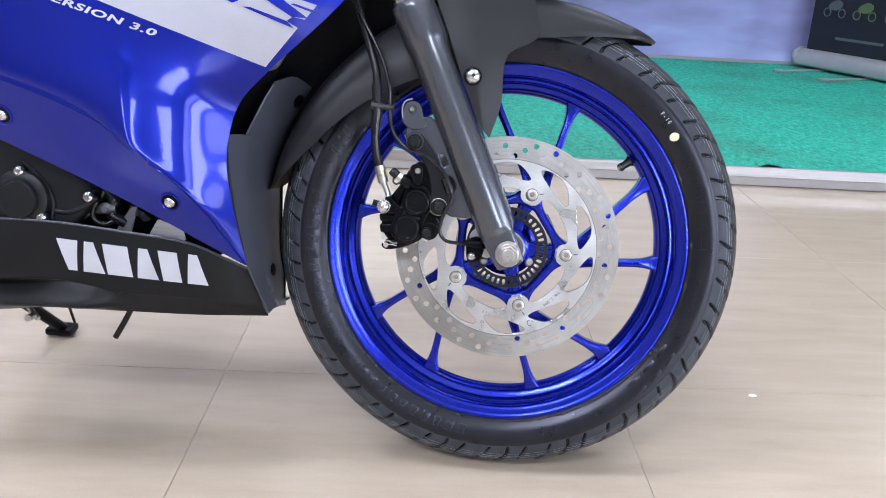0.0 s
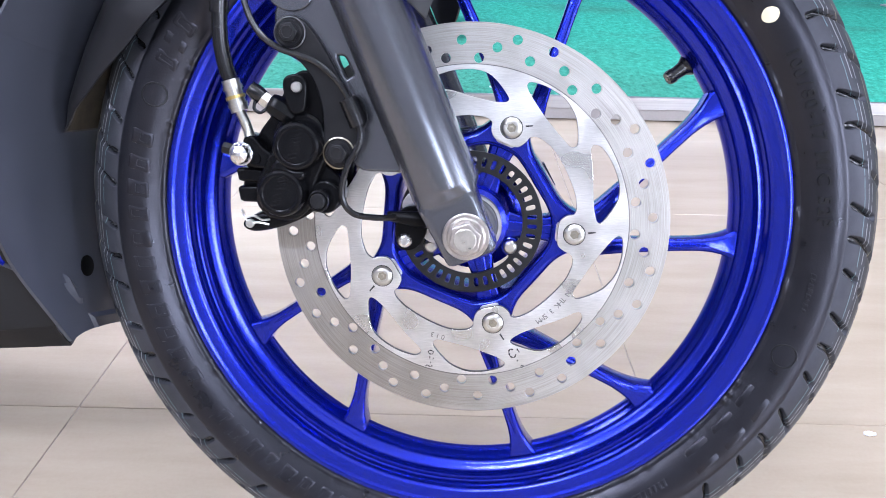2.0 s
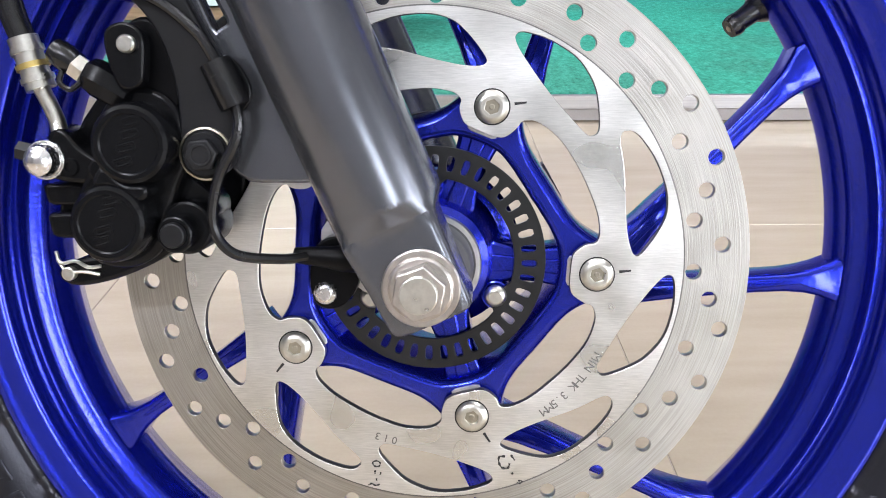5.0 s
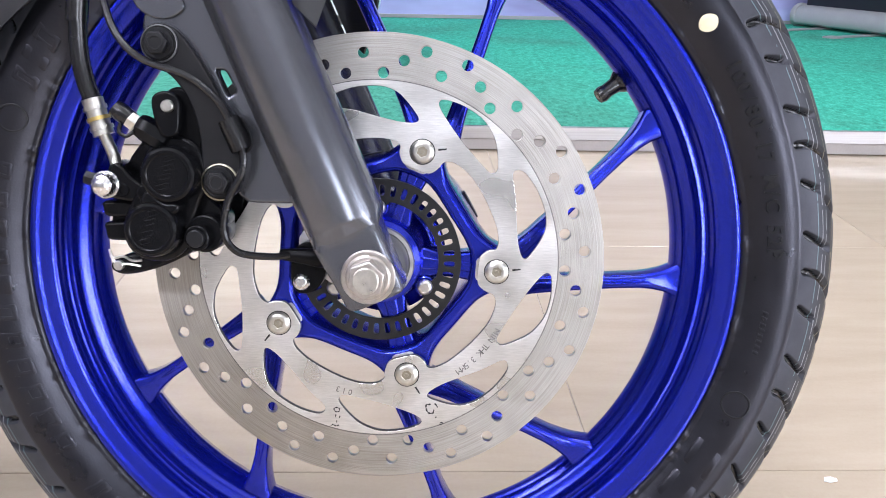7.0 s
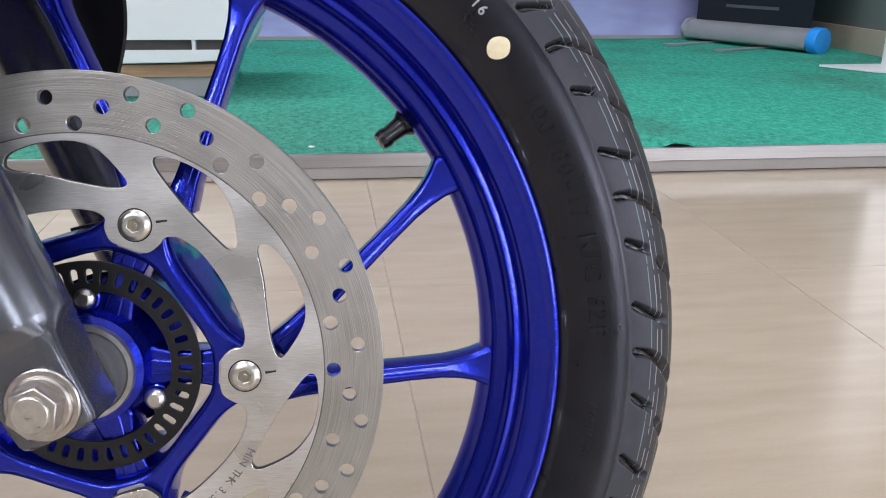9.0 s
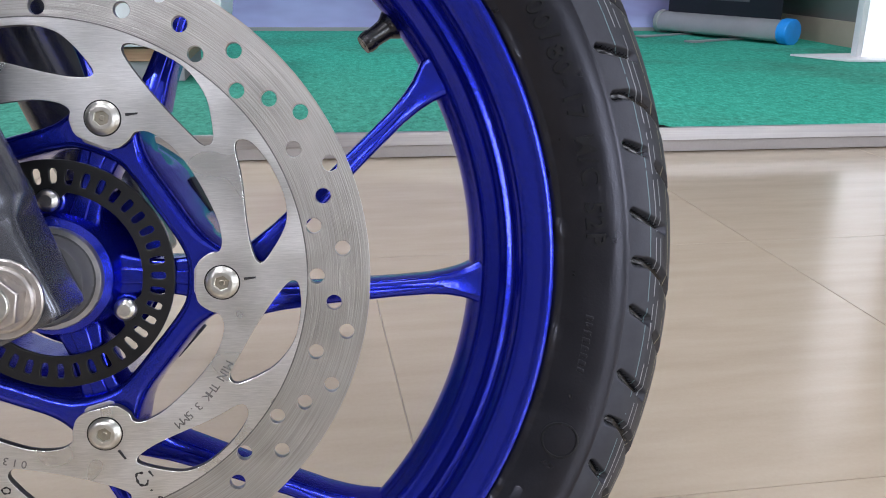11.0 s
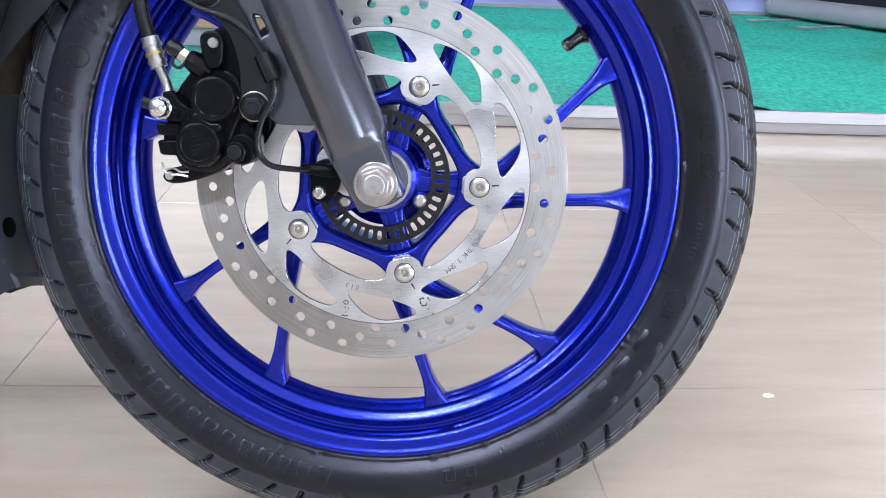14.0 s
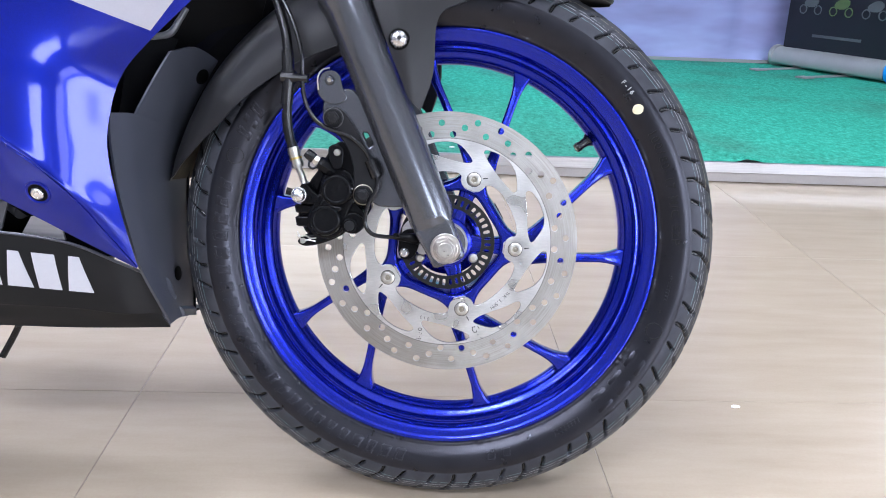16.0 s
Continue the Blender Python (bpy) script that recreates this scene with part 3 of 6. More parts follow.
def low_cabinet():
    """A white cabinet with a dark grip slot, on a pale wooden plinth."""
    cab = empty("low_cabinet", "white cabinet with a dark slot on a wooden plinth", "cabinet")
    cab.location = (-1.05, 2.45, STEP_Z)
    part("plinth", joined(block(0, 0.79, -0.02, 0.45, 0.003, 0.062, 0.002)), WALL, cab, "pale plinth board")
    part("drawer_front", block(0.0, 0.805, -0.03, 0.45, 0.064, 0.102, 0.002), WOOD, cab, "pale wooden front board")
    shell = flat([soft([(-0.02, 0.108), (0.84, 0.108), (0.905, 0.15), (0.92, 0.25), (0.92, 0.75), (-0.02, 0.75)], 2, 0.2), [(0.10, 0.145), (0.10, 0.183), (0.86, 0.183), (0.86, 0.145)]], -0.05, 0.46, 0.004, 2)
    part("body", shell, WHITE, cab)
    part("slot", block(0.08, 0.88, -0.012, 0.40, 0.135, 0.193), SHADOW_SLOT, cab, "dark recessed slot")
    part("slot_bar", block(0.735, 0.745, -0.046, -0.012, 0.1455, 0.1825), WHITE, cab)
    return cab


low_cabinet()

# a scrap of paper near a joint, and crumbs of dirt on the carpet
scrap = flat([[(-0.007, -0.0025), (-0.002, -0.005), (0.006, -0.003), (0.0075, 0.001), (0.002, 0.0045), (-0.0045, 0.0035)]], -0.0004, 0.0004, 0.0001)
tagged(part("paper_scrap", moved(scrap, pose(0.432, 0.205, 0.0015, -90, 0, 0)), PAPER), "small torn scrap of white paper on the tiles", "paper scrap")
crumb = bmesh.new()
bmesh.ops.create_icosphere(crumb, subdivisions=1, radius=0.006)
tagged(part("paper_crumb", moved(crumb, pose(0.06, 1.62, STEP_Z + 0.006) @ Matrix.Diagonal((1.6, 1, 0.5, 1))), PAPER), "white crumb of paper on the green carpet", "paper crumb")


# ---- the motorcycle ----
# Its frame: x forward along the wheel, y away from the disc's side, z up the wheel; the disc's centre is the origin.
# It leans on its side stand, away from the disc's side.
bike = empty("motorcycle", "blue and black sports motorcycle leaning on its side stand", "motorcycle")
bike.matrix_world = Matrix.Translation((0, 0, 0.3048)) @ Matrix(((0.99854, 0.05302, 0.01059), (-0.05407, 0.97922, 0.19548), (0.0, -0.19577, 0.98065))).to_4x4()
MID = 0.062
BOLTS = [69.2, -2.8, -74.8, -146.8, -218.8]

wheel = new("front_wheel")
wheel.parent = bike


def tyre_mesh():
    """Tread and wall in one skin; slanted grooves are sunk into both shoulders."""
    half = [(0.2300, 0.0360), (0.2325, 0.0405), (0.2350, 0.0425), (0.2362, 0.0424), (0.2372, 0.0432), (0.2395, 0.0446), (0.2420, 0.0460), (0.2450, 0.0474), (0.2480, 0.0486), (0.2510, 0.0494), (0.2540, 0.0500), (0.2570, 0.0504), (0.2600, 0.0506), (0.2655, 0.0502), (0.2668, 0.0497)]
    def shoulder(steps):
        return [(0.2674 + 0.0332 * math.sin(k / steps * math.pi / 2), 0.0494 * math.cos(k / steps * math.pi / 2) ** 0.86) for k in range(steps + 1)]
    prof = [(r, -y) for r, y in half + shoulder(72)] + [(r, y) for r, y in (half + shoulder(24)[:-1])[::-1]]
    prof = np.array(prof)
    n = 3000
    ang = np.arange(n) * 2 * np.pi / n
    pr, py = prof[:, 0], prof[:, 1]
    # u: how far up the shoulder, 0 at its edge, 1 on the crown
    u = np.clip((pr - 0.2674) / 0.0332, 0, 1)
    level = np.arcsin(u) / (np.pi / 2)
    side = np.where(py < 0, 0.0, 0.37)
    count = 21
    depth = np.zeros((n, len(prof)))
    # first and last level, place in the repeat, straight drift, level where it bends, its sweep after that
    for lo, hi, place, drift, bend, sweep in ((0.025, 0.97, 0.0, 0.10, 0.20, 0.26), (0.03, 0.31, 0.28, 0.34, 1.0, 0.0), (0.36, 0.97, 0.42, 0.10, 0.36, 0.30), (0.025, 0.47, 0.69, 0.34, 1.0, 0.0)):
        bent = np.clip((level - bend) / 0.6, 0, 1.2) ** 1.25 * sweep
        phase = ang[:, None] / (2 * np.pi) * count + place + side[None, :] + (drift * level + bent)[None, :]
        away = np.abs((phase + 0.5) % 1.0 - 0.5)
        taper = np.clip(np.minimum((level - lo) / 0.03, (hi - level) / 0.015), 0, 1)
        w = (0.034 + 0.022 * np.clip((level - bend) / 0.3, 0, 1)) * (0.40 + 0.60 * taper)
        cut = np.clip((w[None, :] - away) / 0.017, 0, 1) * np.clip(taper * 3, 0, 1)[None, :]
        depth = np.maximum(depth, cut * 0.0050)
    r = pr[None, :] - depth * np.clip(u * 2.0, 0.35, 1)[None, :]
    y = py[None, :] - np.sign(py)[None, :] * depth * (1 - u)[None, :]
    # ragged moulding flash where the tyre sits on the rim
    ragged = np.random.RandomState(3).uniform(0, 1, 420) ** 2
    flash = np.interp(np.arange(n) * 420 / n, np.arange(421), np.append(ragged, ragged[0]))[:, None] * np.exp(-((pr - 0.2352) / 0.0012) ** 2)[None, :]
    flash = flash * (np.sin(ang * 31)[:, None] * 0.5 + 0.6)
    y = y + np.sign(py)[None, :] * flash * 0.0018
    r = r - flash * 0.0022
    pts = np.stack([r * np.cos(ang)[:, None], y + MID, r * np.sin(ang)[:, None]], 2).reshape(-1, 3)
    m = len(prof)
    i, j = np.meshgrid(np.arange(n), np.arange(m - 1), indexing="ij")
    a, b = i * m + j, ((i + 1) % n) * m + j
    faces = np.stack([a, a + 1, b + 1, b], 2).reshape(-1, 4)
    mesh = bpy.data.meshes.new("tyre")
    mesh.from_pydata(pts.tolist(), [], faces.tolist())
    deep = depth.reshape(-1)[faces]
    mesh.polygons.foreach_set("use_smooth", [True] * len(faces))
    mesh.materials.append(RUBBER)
    # the sunk grooves' shade is put into the colour: a blacker rubber than the tread
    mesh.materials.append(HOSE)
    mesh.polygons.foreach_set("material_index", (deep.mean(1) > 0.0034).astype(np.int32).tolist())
    return mesh


tyre = new("tyre", tyre_mesh())
tyre.parent = wheel
tyre["label"] = "new black rubber tyre with slanted grooves"

RIM = [(0.2322, -0.0370), (0.2326, -0.0405), (0.2316, -0.0424), (0.2296, -0.0430), (0.2278, -0.0426), (0.2264, -0.0414), (0.2252, -0.0412), (0.2196, -0.0393), (0.2180, -0.0386), (0.2168, -0.0374), (0.2156, -0.0345), (0.2148, -0.0312), (0.2132, -0.0300), (0.2118, -0.0303), (0.2104, -0.0304), (0.2092, -0.0292), (0.2084, -0.0262), (0.2066, -0.0246), (0.2030, -0.0232), (0.2004, -0.0218), (0.1990, -0.0196), (0.1982, -0.0160), (0.1966, -0.0140), (0.1952, -0.0110), (0.1944, -0.0060), (0.1945, -0.0045), (0.1958, -0.0028)]
FAR_SIDE = [(0.1992, 0.0030), (0.2040, 0.0120), (0.2075, 0.0210), (0.2104, 0.0304), (0.2156, 0.0345), (0.2184, 0.0389), (0.2266, 0.0415), (0.2296, 0.0430), (0.2326, 0.0405), (0.2322, 0.0370), (0.218, 0.034), (0.2120, 0.022), (0.2080, 0.010), (0.206, 0.0), (0.210, -0.02), (0.218, -0.034)]
profile = [(r, y + MID) for r, y in RIM + FAR_SIDE]
rim = part("rim", lathe(profile, 192, True), BLUE, wheel, "gloss candy-blue cast rim", 40)


def spoke(a0, r0, a1, name="spoke"):
    """A cast bar from the hub to the rim, flared where it runs into the rim, with a sunk facet on the flare."""
    p = Vector(polar([(r0, a0)])[0])
    q = Vector(polar([(204.0, a1)])[0])
    way = (q - p).normalized()
    side = Vector((-way.y, way.x))
    length = (q - p).length
    def at(s, w):
        return tuple(p + way * s * length + side * w)
    left = [(0.0, 0.0078), (0.12, 0.0060), (0.3, 0.0050), (0.6, 0.0045), (0.74, 0.0047), (0.82, 0.0058), (0.88, 0.0074), (0.925, 0.0095), (0.955, 0.0112), (1.0, 0.0095)]
    outline = [at(s, w) for s, w in left] + [at(s, -w) for s, w in left[::-1]]
    bm = flat([outline], MID - 0.0175, MID + 0.0050, 0.0030, 3)
    for v in bm.verts:
        s = (Vector((v.co.x, v.co.z)) - p).dot(way) / length
        v.co.y += -0.030 * max(0.0, 1 - s) ** 1.3
        v.co.y -= 0.0030 * max(0.0, (s - 0.86) / 0.14)
    # raised ridge along the near face
    ridge = flat([[at(0.02, 0.0022), at(0.60, 0.0019), at(0.80, 0.0006), at(0.80, -0.0006), at(0.60, -0.0019), at(0.02, -0.0022)]], MID - 0.0184, MID - 0.0165, 0.0009, 2)
    for v in ridge.verts:
        s = (Vector((v.co.x, v.co.z)) - p).dot(way) / length
        v.co.y += -0.030 * max(0.0, 1 - s) ** 1.3
    return part(name, joined(bm, ridge), BLUE, wheel, "", 28)


for a in BOLTS:
    spoke(a - 8.0, 86.0, a - 1.3)
    spoke(a + 5.5, 88.0, a + 30.3)


def hub_frame():
    """The cast centre: broad flat bars from lug to lug, one lug behind each disc bolt, with sloping outer walls."""
    edge = ([0, 3, 6, 8.5, 11, 14, 18, 23, 29, 36], [89, 89, 86, 81, 76, 71.5, 68.0, 65.8, 64.6, 64.2])
    bore = ([0, 5, 11, 17, 26, 36], [57.8, 57.8, 57.6, 56.0, 54.0, 53.0])
    # how far the skin steps in (-) or out (+) at each depth, in millimetres
    outer = ((0.0030, -4.6), (0.0034, -3.0), (0.0044, -1.6), (0.0062, -0.6), (0.0090, 0.0), (0.0185, 0.7))
    # behind the lugs the wall goes on as a plain drum
    drum_wall = ((0.0300, 0.7, 200.0), (0.0335, 0.9, 69.0), (0.0380, 1.0, 66.4), (0.0620, 1.0, 66.0), (0.0840, 0.6, 65.6), (0.0860, -1.0, 64.0))
    inner = ((0.0520, -0.6), (0.0070, 0.2), (0.0046, 0.9), (0.0034, 2.0), (0.0030, 3.2))
    n = 720
    wide = [np.interp([abs((360 * k / n - BOLTS[0] + 36) % 72 - 36) for k in range(n)], *way) for way in (edge, bore)]
    for _ in range(3):
        wide = [(np.roll(w, 2) + 2 * w + np.roll(w, -2)) / 4 for w in wide]
    rows = []
    for k in range(n):
        a = 2 * math.pi * k / n
        ring = [(wide[0][k] + g * (1.0 if wide[0][k] < 80 or g < 0 else 0.4), y) for y, g in outer]
        ring += [(min(wide[0][k] + g, most), y) for y, g, most in drum_wall] + [(wide[1][k] + 2.6, 0.0850)] + [(wide[1][k] + g, y) for y, g in inner]
        rows.append([(r / 1000 * math.cos(a), y, r / 1000 * math.sin(a)) for r, y in ring])
    return grid(rows, closed_u=True, closed_v=True)


part("hub_frame", hub_frame(), BLUE, wheel, "", 50)
part("hub_barrel", lathe([(0.0205, 0.001), (0.0225, -0.0005), (0.0262, 0.0015), (0.0275, 0.006), (0.0290, 0.016), (0.0310, 0.026), (0.034, 0.062), (0.031, 0.10), (0.028, 0.108), (0.0205, 0.108)], 64, True), BLUE, wheel)
part("hub_web", lathe([(0.0285, 0.038), (0.0400, 0.041), (0.0412, 0.043), (0.0400, 0.046), (0.0290, 0.048)], 64, True), BLUE, wheel)
part("hub_seal", lathe([(0.0125, -0.004), (0.0205, -0.004), (0.0225, -0.001), (0.0225, 0.004), (0.0125, 0.004)], 48, True), GREY, wheel, "grey rubber axle seal")
for a in BOLTS:
    # box ribs that run out to the lugs, thicker at both ends
    rib = flat([soft([(0.024, -0.0112), (0.034, -0.0088), (0.046, -0.0078), (0.057, -0.0092), (0.068, -0.0120), (0.068, 0.0120), (0.057, 0.0092), (0.046, 0.0078), (0.034, 0.0088), (0.024, 0.0112)], 2)], 0.0100, 0.032, 0.0020, 3)
    crest = flat([soft([(0.023, -0.0044), (0.050, -0.0030), (0.060, -0.0040), (0.060, 0.0040), (0.050, 0.0030), (0.023, 0.0044)], 1, 0.2)], 0.0040 + 0.0050, 0.0150, 0.0010, 2)
    rib = joined(rib, crest)
    part("hub_rib", moved(rib, Matrix.Rotation(-radians(a), 4, "Y")), BLUE, wheel, "", 50)
for a in (-29.3, 92.6, 213.0):
    x, z = polar([(33.8, a)])[0]
    part("ring_boss", drum(0.0068, 0.0089, 0.034, x, z, 0.0010), BLUE, wheel)
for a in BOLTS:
    # a dark plate for a slot's shade on the drum wall, half way between two lugs
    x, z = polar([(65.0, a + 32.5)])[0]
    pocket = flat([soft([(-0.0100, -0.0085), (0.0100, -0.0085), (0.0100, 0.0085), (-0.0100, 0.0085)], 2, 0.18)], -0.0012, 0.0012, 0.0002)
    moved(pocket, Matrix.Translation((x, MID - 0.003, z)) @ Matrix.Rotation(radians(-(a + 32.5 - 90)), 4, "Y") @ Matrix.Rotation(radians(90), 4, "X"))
    part("hub_pocket", pocket, INK_AND_SHADE, wheel, "dark plate for the shade in a cast pocket")

# slotted ring that the speed sensor reads, with its small screws
slots = []
part("seal_ring", lathe([(0.0205, -0.0045), (0.0226, -0.0045), (0.0230, -0.0038), (0.0230, 0.002), (0.0205, 0.002)], 48, True), ALU, wheel, "dull metal seal ring")
for i in range(40):
    a = 7.5 + 9.0 * i
    slots.append(soft(polar([(41.3, a - 2.1), (48.2, a - 2.1), (48.2, a + 2.1), (41.3, a + 2.1)]), 1, 0.2))
ears = []
for k in range(72):
    a = 5.0 * k
    near = min(abs((a - c + 180) % 360 - 180) for c in (-29.3, 92.6, 213.0))
    ears.append((37.8 if near > 11 else 37.8 - 7.0 * math.cos(radians(near / 11 * 90)), a))
part("sensor_ring", flat([circle(0.0522, 96), polar(ears)] + slots, 0.0068, 0.0088, 0.0003), RINGMAT, wheel, "black slotted speed sensor ring")


def screw(x, z, y, r, parent, material=ZINC, socket=0.45, name="bolt", rise=0.55):
    """A round-headed screw with a six-sided socket."""
    dome = [(0, y - r * rise), (r * 0.45, y - r * rise * 0.97), (r * 0.72, y - r * rise * 0.80), (r * 0.92, y - r * rise * 0.45), (r, y - r * 0.10), (r, y), (0, y)]
    ring = flat([circle(r * 0.56, 24, x, z), circle(r * socket, 6, x, z, 0.3)], y - r * rise - 0.0006, y - r * rise + 0.0004, 0.0002)
    ob = part(name, joined(lathe(dome, 28, False, x, z), ring), material, parent)
    part("socket", flat([circle(r * socket * 0.98, 6, x, z, 0.3)], y - r * rise - 0.0001, y - r * rise + 0.0003, 0.0001), SOCKET, ob)
    return ob


for a in (-29.3, 92.6, 213.0):
    x, z = polar([(33.8, a)])[0]
    screw(x, z, 0.0068, 0.0052, wheel, ZINC, 0.5)

# ---- brake disc ----
window_a = [(104, 1), (109, 0.8), (111, -6), (111, -14), (106.5, -21), (100, -26), (94, -30.5), (89.5, -29.5), (89, -25.5), (92, -12)]
window_b = [(101, 39), (107.5, 37), (109.5, 29), (109.5, 21), (107, 15.5), (101, 11), (93, 5.5), (90, 6.5), (88.5, 12), (90, 20), (95.5, 30)]
inner_edge = [(64, 8), (63, 3), (63, -5), (65, -9), (71, -11), (75.5, -11), (79, -15), (80, -24), (78.5, -36), (78, -50), (77, -58), (74.5, -61.5), (70, -61)]
HOLE_R = [132.8, 121.4, 133.3, 125.5, 118.0, 129.3, 117.0, 125.2]
outlines = [circle(0.1412, 192)]
bore = []
for a in BOLTS:
    outlines.append(soft(polar(window_a, a), 2, 0.22))
    outlines.append(soft(polar(window_b, a), 2, 0.22))
    bore += [(r, a + d) for r, d in inner_edge]
outlines.append(soft(polar(bore), 2, 0.22))
for k in range(64):
    x, z = polar([(HOLE_R[k % 8], 32.9 - 5.625 * k)])[0]
    outlines.append(circle(0.0035, 18, x, z))
disc = part("brake_disc", flat(outlines, -0.002, 0.002, 0.0003), STEEL, wheel, "drilled steel brake disc with ten windows")
# the window walls' shade is set in colour: a darker steel on these faces
disc.data.materials.append(SHADED_EDGE)
for face in disc.data.polygons:
    r = math.hypot(face.center.x, face.center.z)
    if abs(face.normal.y) < 0.5 and r < 0.112:
        face.material_index = 1
for a in BOLTS:
    x, z = polar([(74.7, a)])[0]
    head = lathe([(0.0050, -0.0043), (0.0056, -0.0042), (0.0068, -0.0033), (0.0074, -0.0024), (0.0074, -0.0016), (0.0050, -0.0016)], 36, True, x, z)
    face = flat([circle(0.0051, 36, x, z), circle(0.0034, 6, x, z, 0.3)], -0.0043, -0.0024, 0.0003, 2)
    bolt = part("disc_bolt", joined(head, face), ZINC, disc)
    part("socket", joined(flat([circle(0.0036, 6, x, z, 0.3)], -0.0028, -0.0022, 0.0001), drum(0.0013, -0.0034, -0.0024, x, z, 0.0004, 16)), SOCKET, bolt, "warm steel socket with a centre pin")
    # bright plate added as the highlight on the disc tab's edge
    bright_tab = flat([soft([(0.0615, -0.0066), (0.0690, -0.0078), (0.0690, 0.0078), (0.0615, 0.0066)], 1, 0.12)], 0.0021, 0.0036, 0.0003)
    part("bolt_seat", moved(bright_tab, Matrix.Rotation(-radians(a), 4, "Y")), ALU, disc, "thin bright plate for the disc tab's highlight")
    # black ring drawn for the shadow gap round the bolt head
    part("bolt_ring", lathe([(0.0070, -0.00225), (0.0079, -0.00225), (0.0080, -0.0021), (0.0080, -0.0019), (0.0070, -0.0019)], 36, True, x, z), RINGMAT, disc, "thin dark ring for the shaded gap round the bolt")
    dash = moved(flat([[(0.0098, -0.0006), (0.0150, -0.0005), (0.0152, 0.0003), (0.0098, 0.0007)]], -0.00245, -0.00205, 0.0001), Matrix.Translation((x, 0, z)) @ Matrix.Rotation(-radians(8 if a > -10 else a + 20), 4, "Y"))
    part("marker_dash", dash, INK_AND_SHADE, disc, "black marker dash")


def on_arc(text, r, a0, size, y, thick, material, parent, step, name, flip=False, shear=0.0):
    """Letters one by one along an arc round the axle; flip: feet outwards."""
    for k, ch in enumerate(text):
        if ch == " ":
            continue
        a = a0 + step * k
        bm = lettering(ch, size, thick, bold=size * (0.03 if material is INK_AND_SHADE else 0.0))
        turn = Matrix.Rotation(-radians(a + (90 if flip else -90)), 4, "Y")
        if shear:
            moved(bm, Matrix(((1, 0, shear, 0), (0, 1, 0, 0), (0, 0, 1, 0), (0, 0, 0, 1))))
        x, z = polar([(r * 1000, a)])[0]
        part(name, moved(bm, Matrix.Translation((x, y, z)) @ turn), material, parent)


on_arc("MIN THK 3.5MM", 0.0865, -29.0, 0.0056, -0.00215, 0.0001, ETCH, disc, -1.95, "etched_letter")
on_arc("013", 0.0865, -101.0, 0.0052, -0.00215, 0.0001, ETCH, disc, -2.7, "etched_letter")
# hand-drawn marker signs on the carrier and ring
def marker(points, wide=0.0009):
    """A thin pen stroke on the disc through (millimetres, degrees) places."""
    way = curve_through([(*q, 0.0) for q in polar(points)], 5)
    left, right = [], []
    for i, c in enumerate(way):
        d = (way[min(i + 1, len(way) - 1)] - way[max(i - 1, 0)]).normalized()
        w = wide / 2 * (0.7 + 0.3 * math.sin(i * 1.3))
        left.append((c.x - d.y * w, c.y + d.x * w))
        right.append((c.x + d.y * w, c.y - d.x * w))
    part("marker_sign", flat([left + right[::-1]], -0.00235, -0.00205, 0.00003), INK_AND_SHADE, disc)


marker([(98.6, -104.6), (100.0, -105.6), (101.6, -104.9), (101.2, -103.7), (99.4, -103.6), (98.7, -104.5)])
marker([(103.6, -104.4), (105.4, -104.2)])
marker([(103.8, -102.8), (105.2, -102.9)])
marker([(107.4, -103.6), (108.6, -103.3)])
marker([(110.0, -102.4), (111.0, -103.4), (110.6, -104.4), (111.8, -105.0)])
marker([(98.0, -68.8), (97.4, -70.4), (100.2, -71.0), (103.0, -70.6), (103.8, -69.2), (102.0, -68.4)], 0.0012)
marker([(98.2, -67.2), (101.4, -66.8)], 0.0011)
marker([(106.8, -68.8), (107.6, -68.6)], 0.0013)
marker([(111.4, -68.0), (112.2, -67.2), (113.0, -67.8), (112.2, -68.4)], 0.0008)

# ---- tyre marks ----
def wall_y(r):
    """The near face of the tyre's wall at a radius."""
    return MID - float(np.interp(r, [0.2372, 0.2395, 0.242, 0.245, 0.248, 0.251, 0.254, 0.257, 0.260, 0.2632], [0.0432, 0.0446, 0.0460, 0.0474, 0.0486, 0.0494, 0.0500, 0.0504, 0.0506, 0.0504]))


def bend_to_wall(ob_bm, lift=0.0004):
    for v in ob_bm.verts:
        r = math.hypot(v.co.x, v.co.z)
        v.co.y += wall_y(min(max(r, 0.2372), 0.2632)) - lift
    return ob_bm


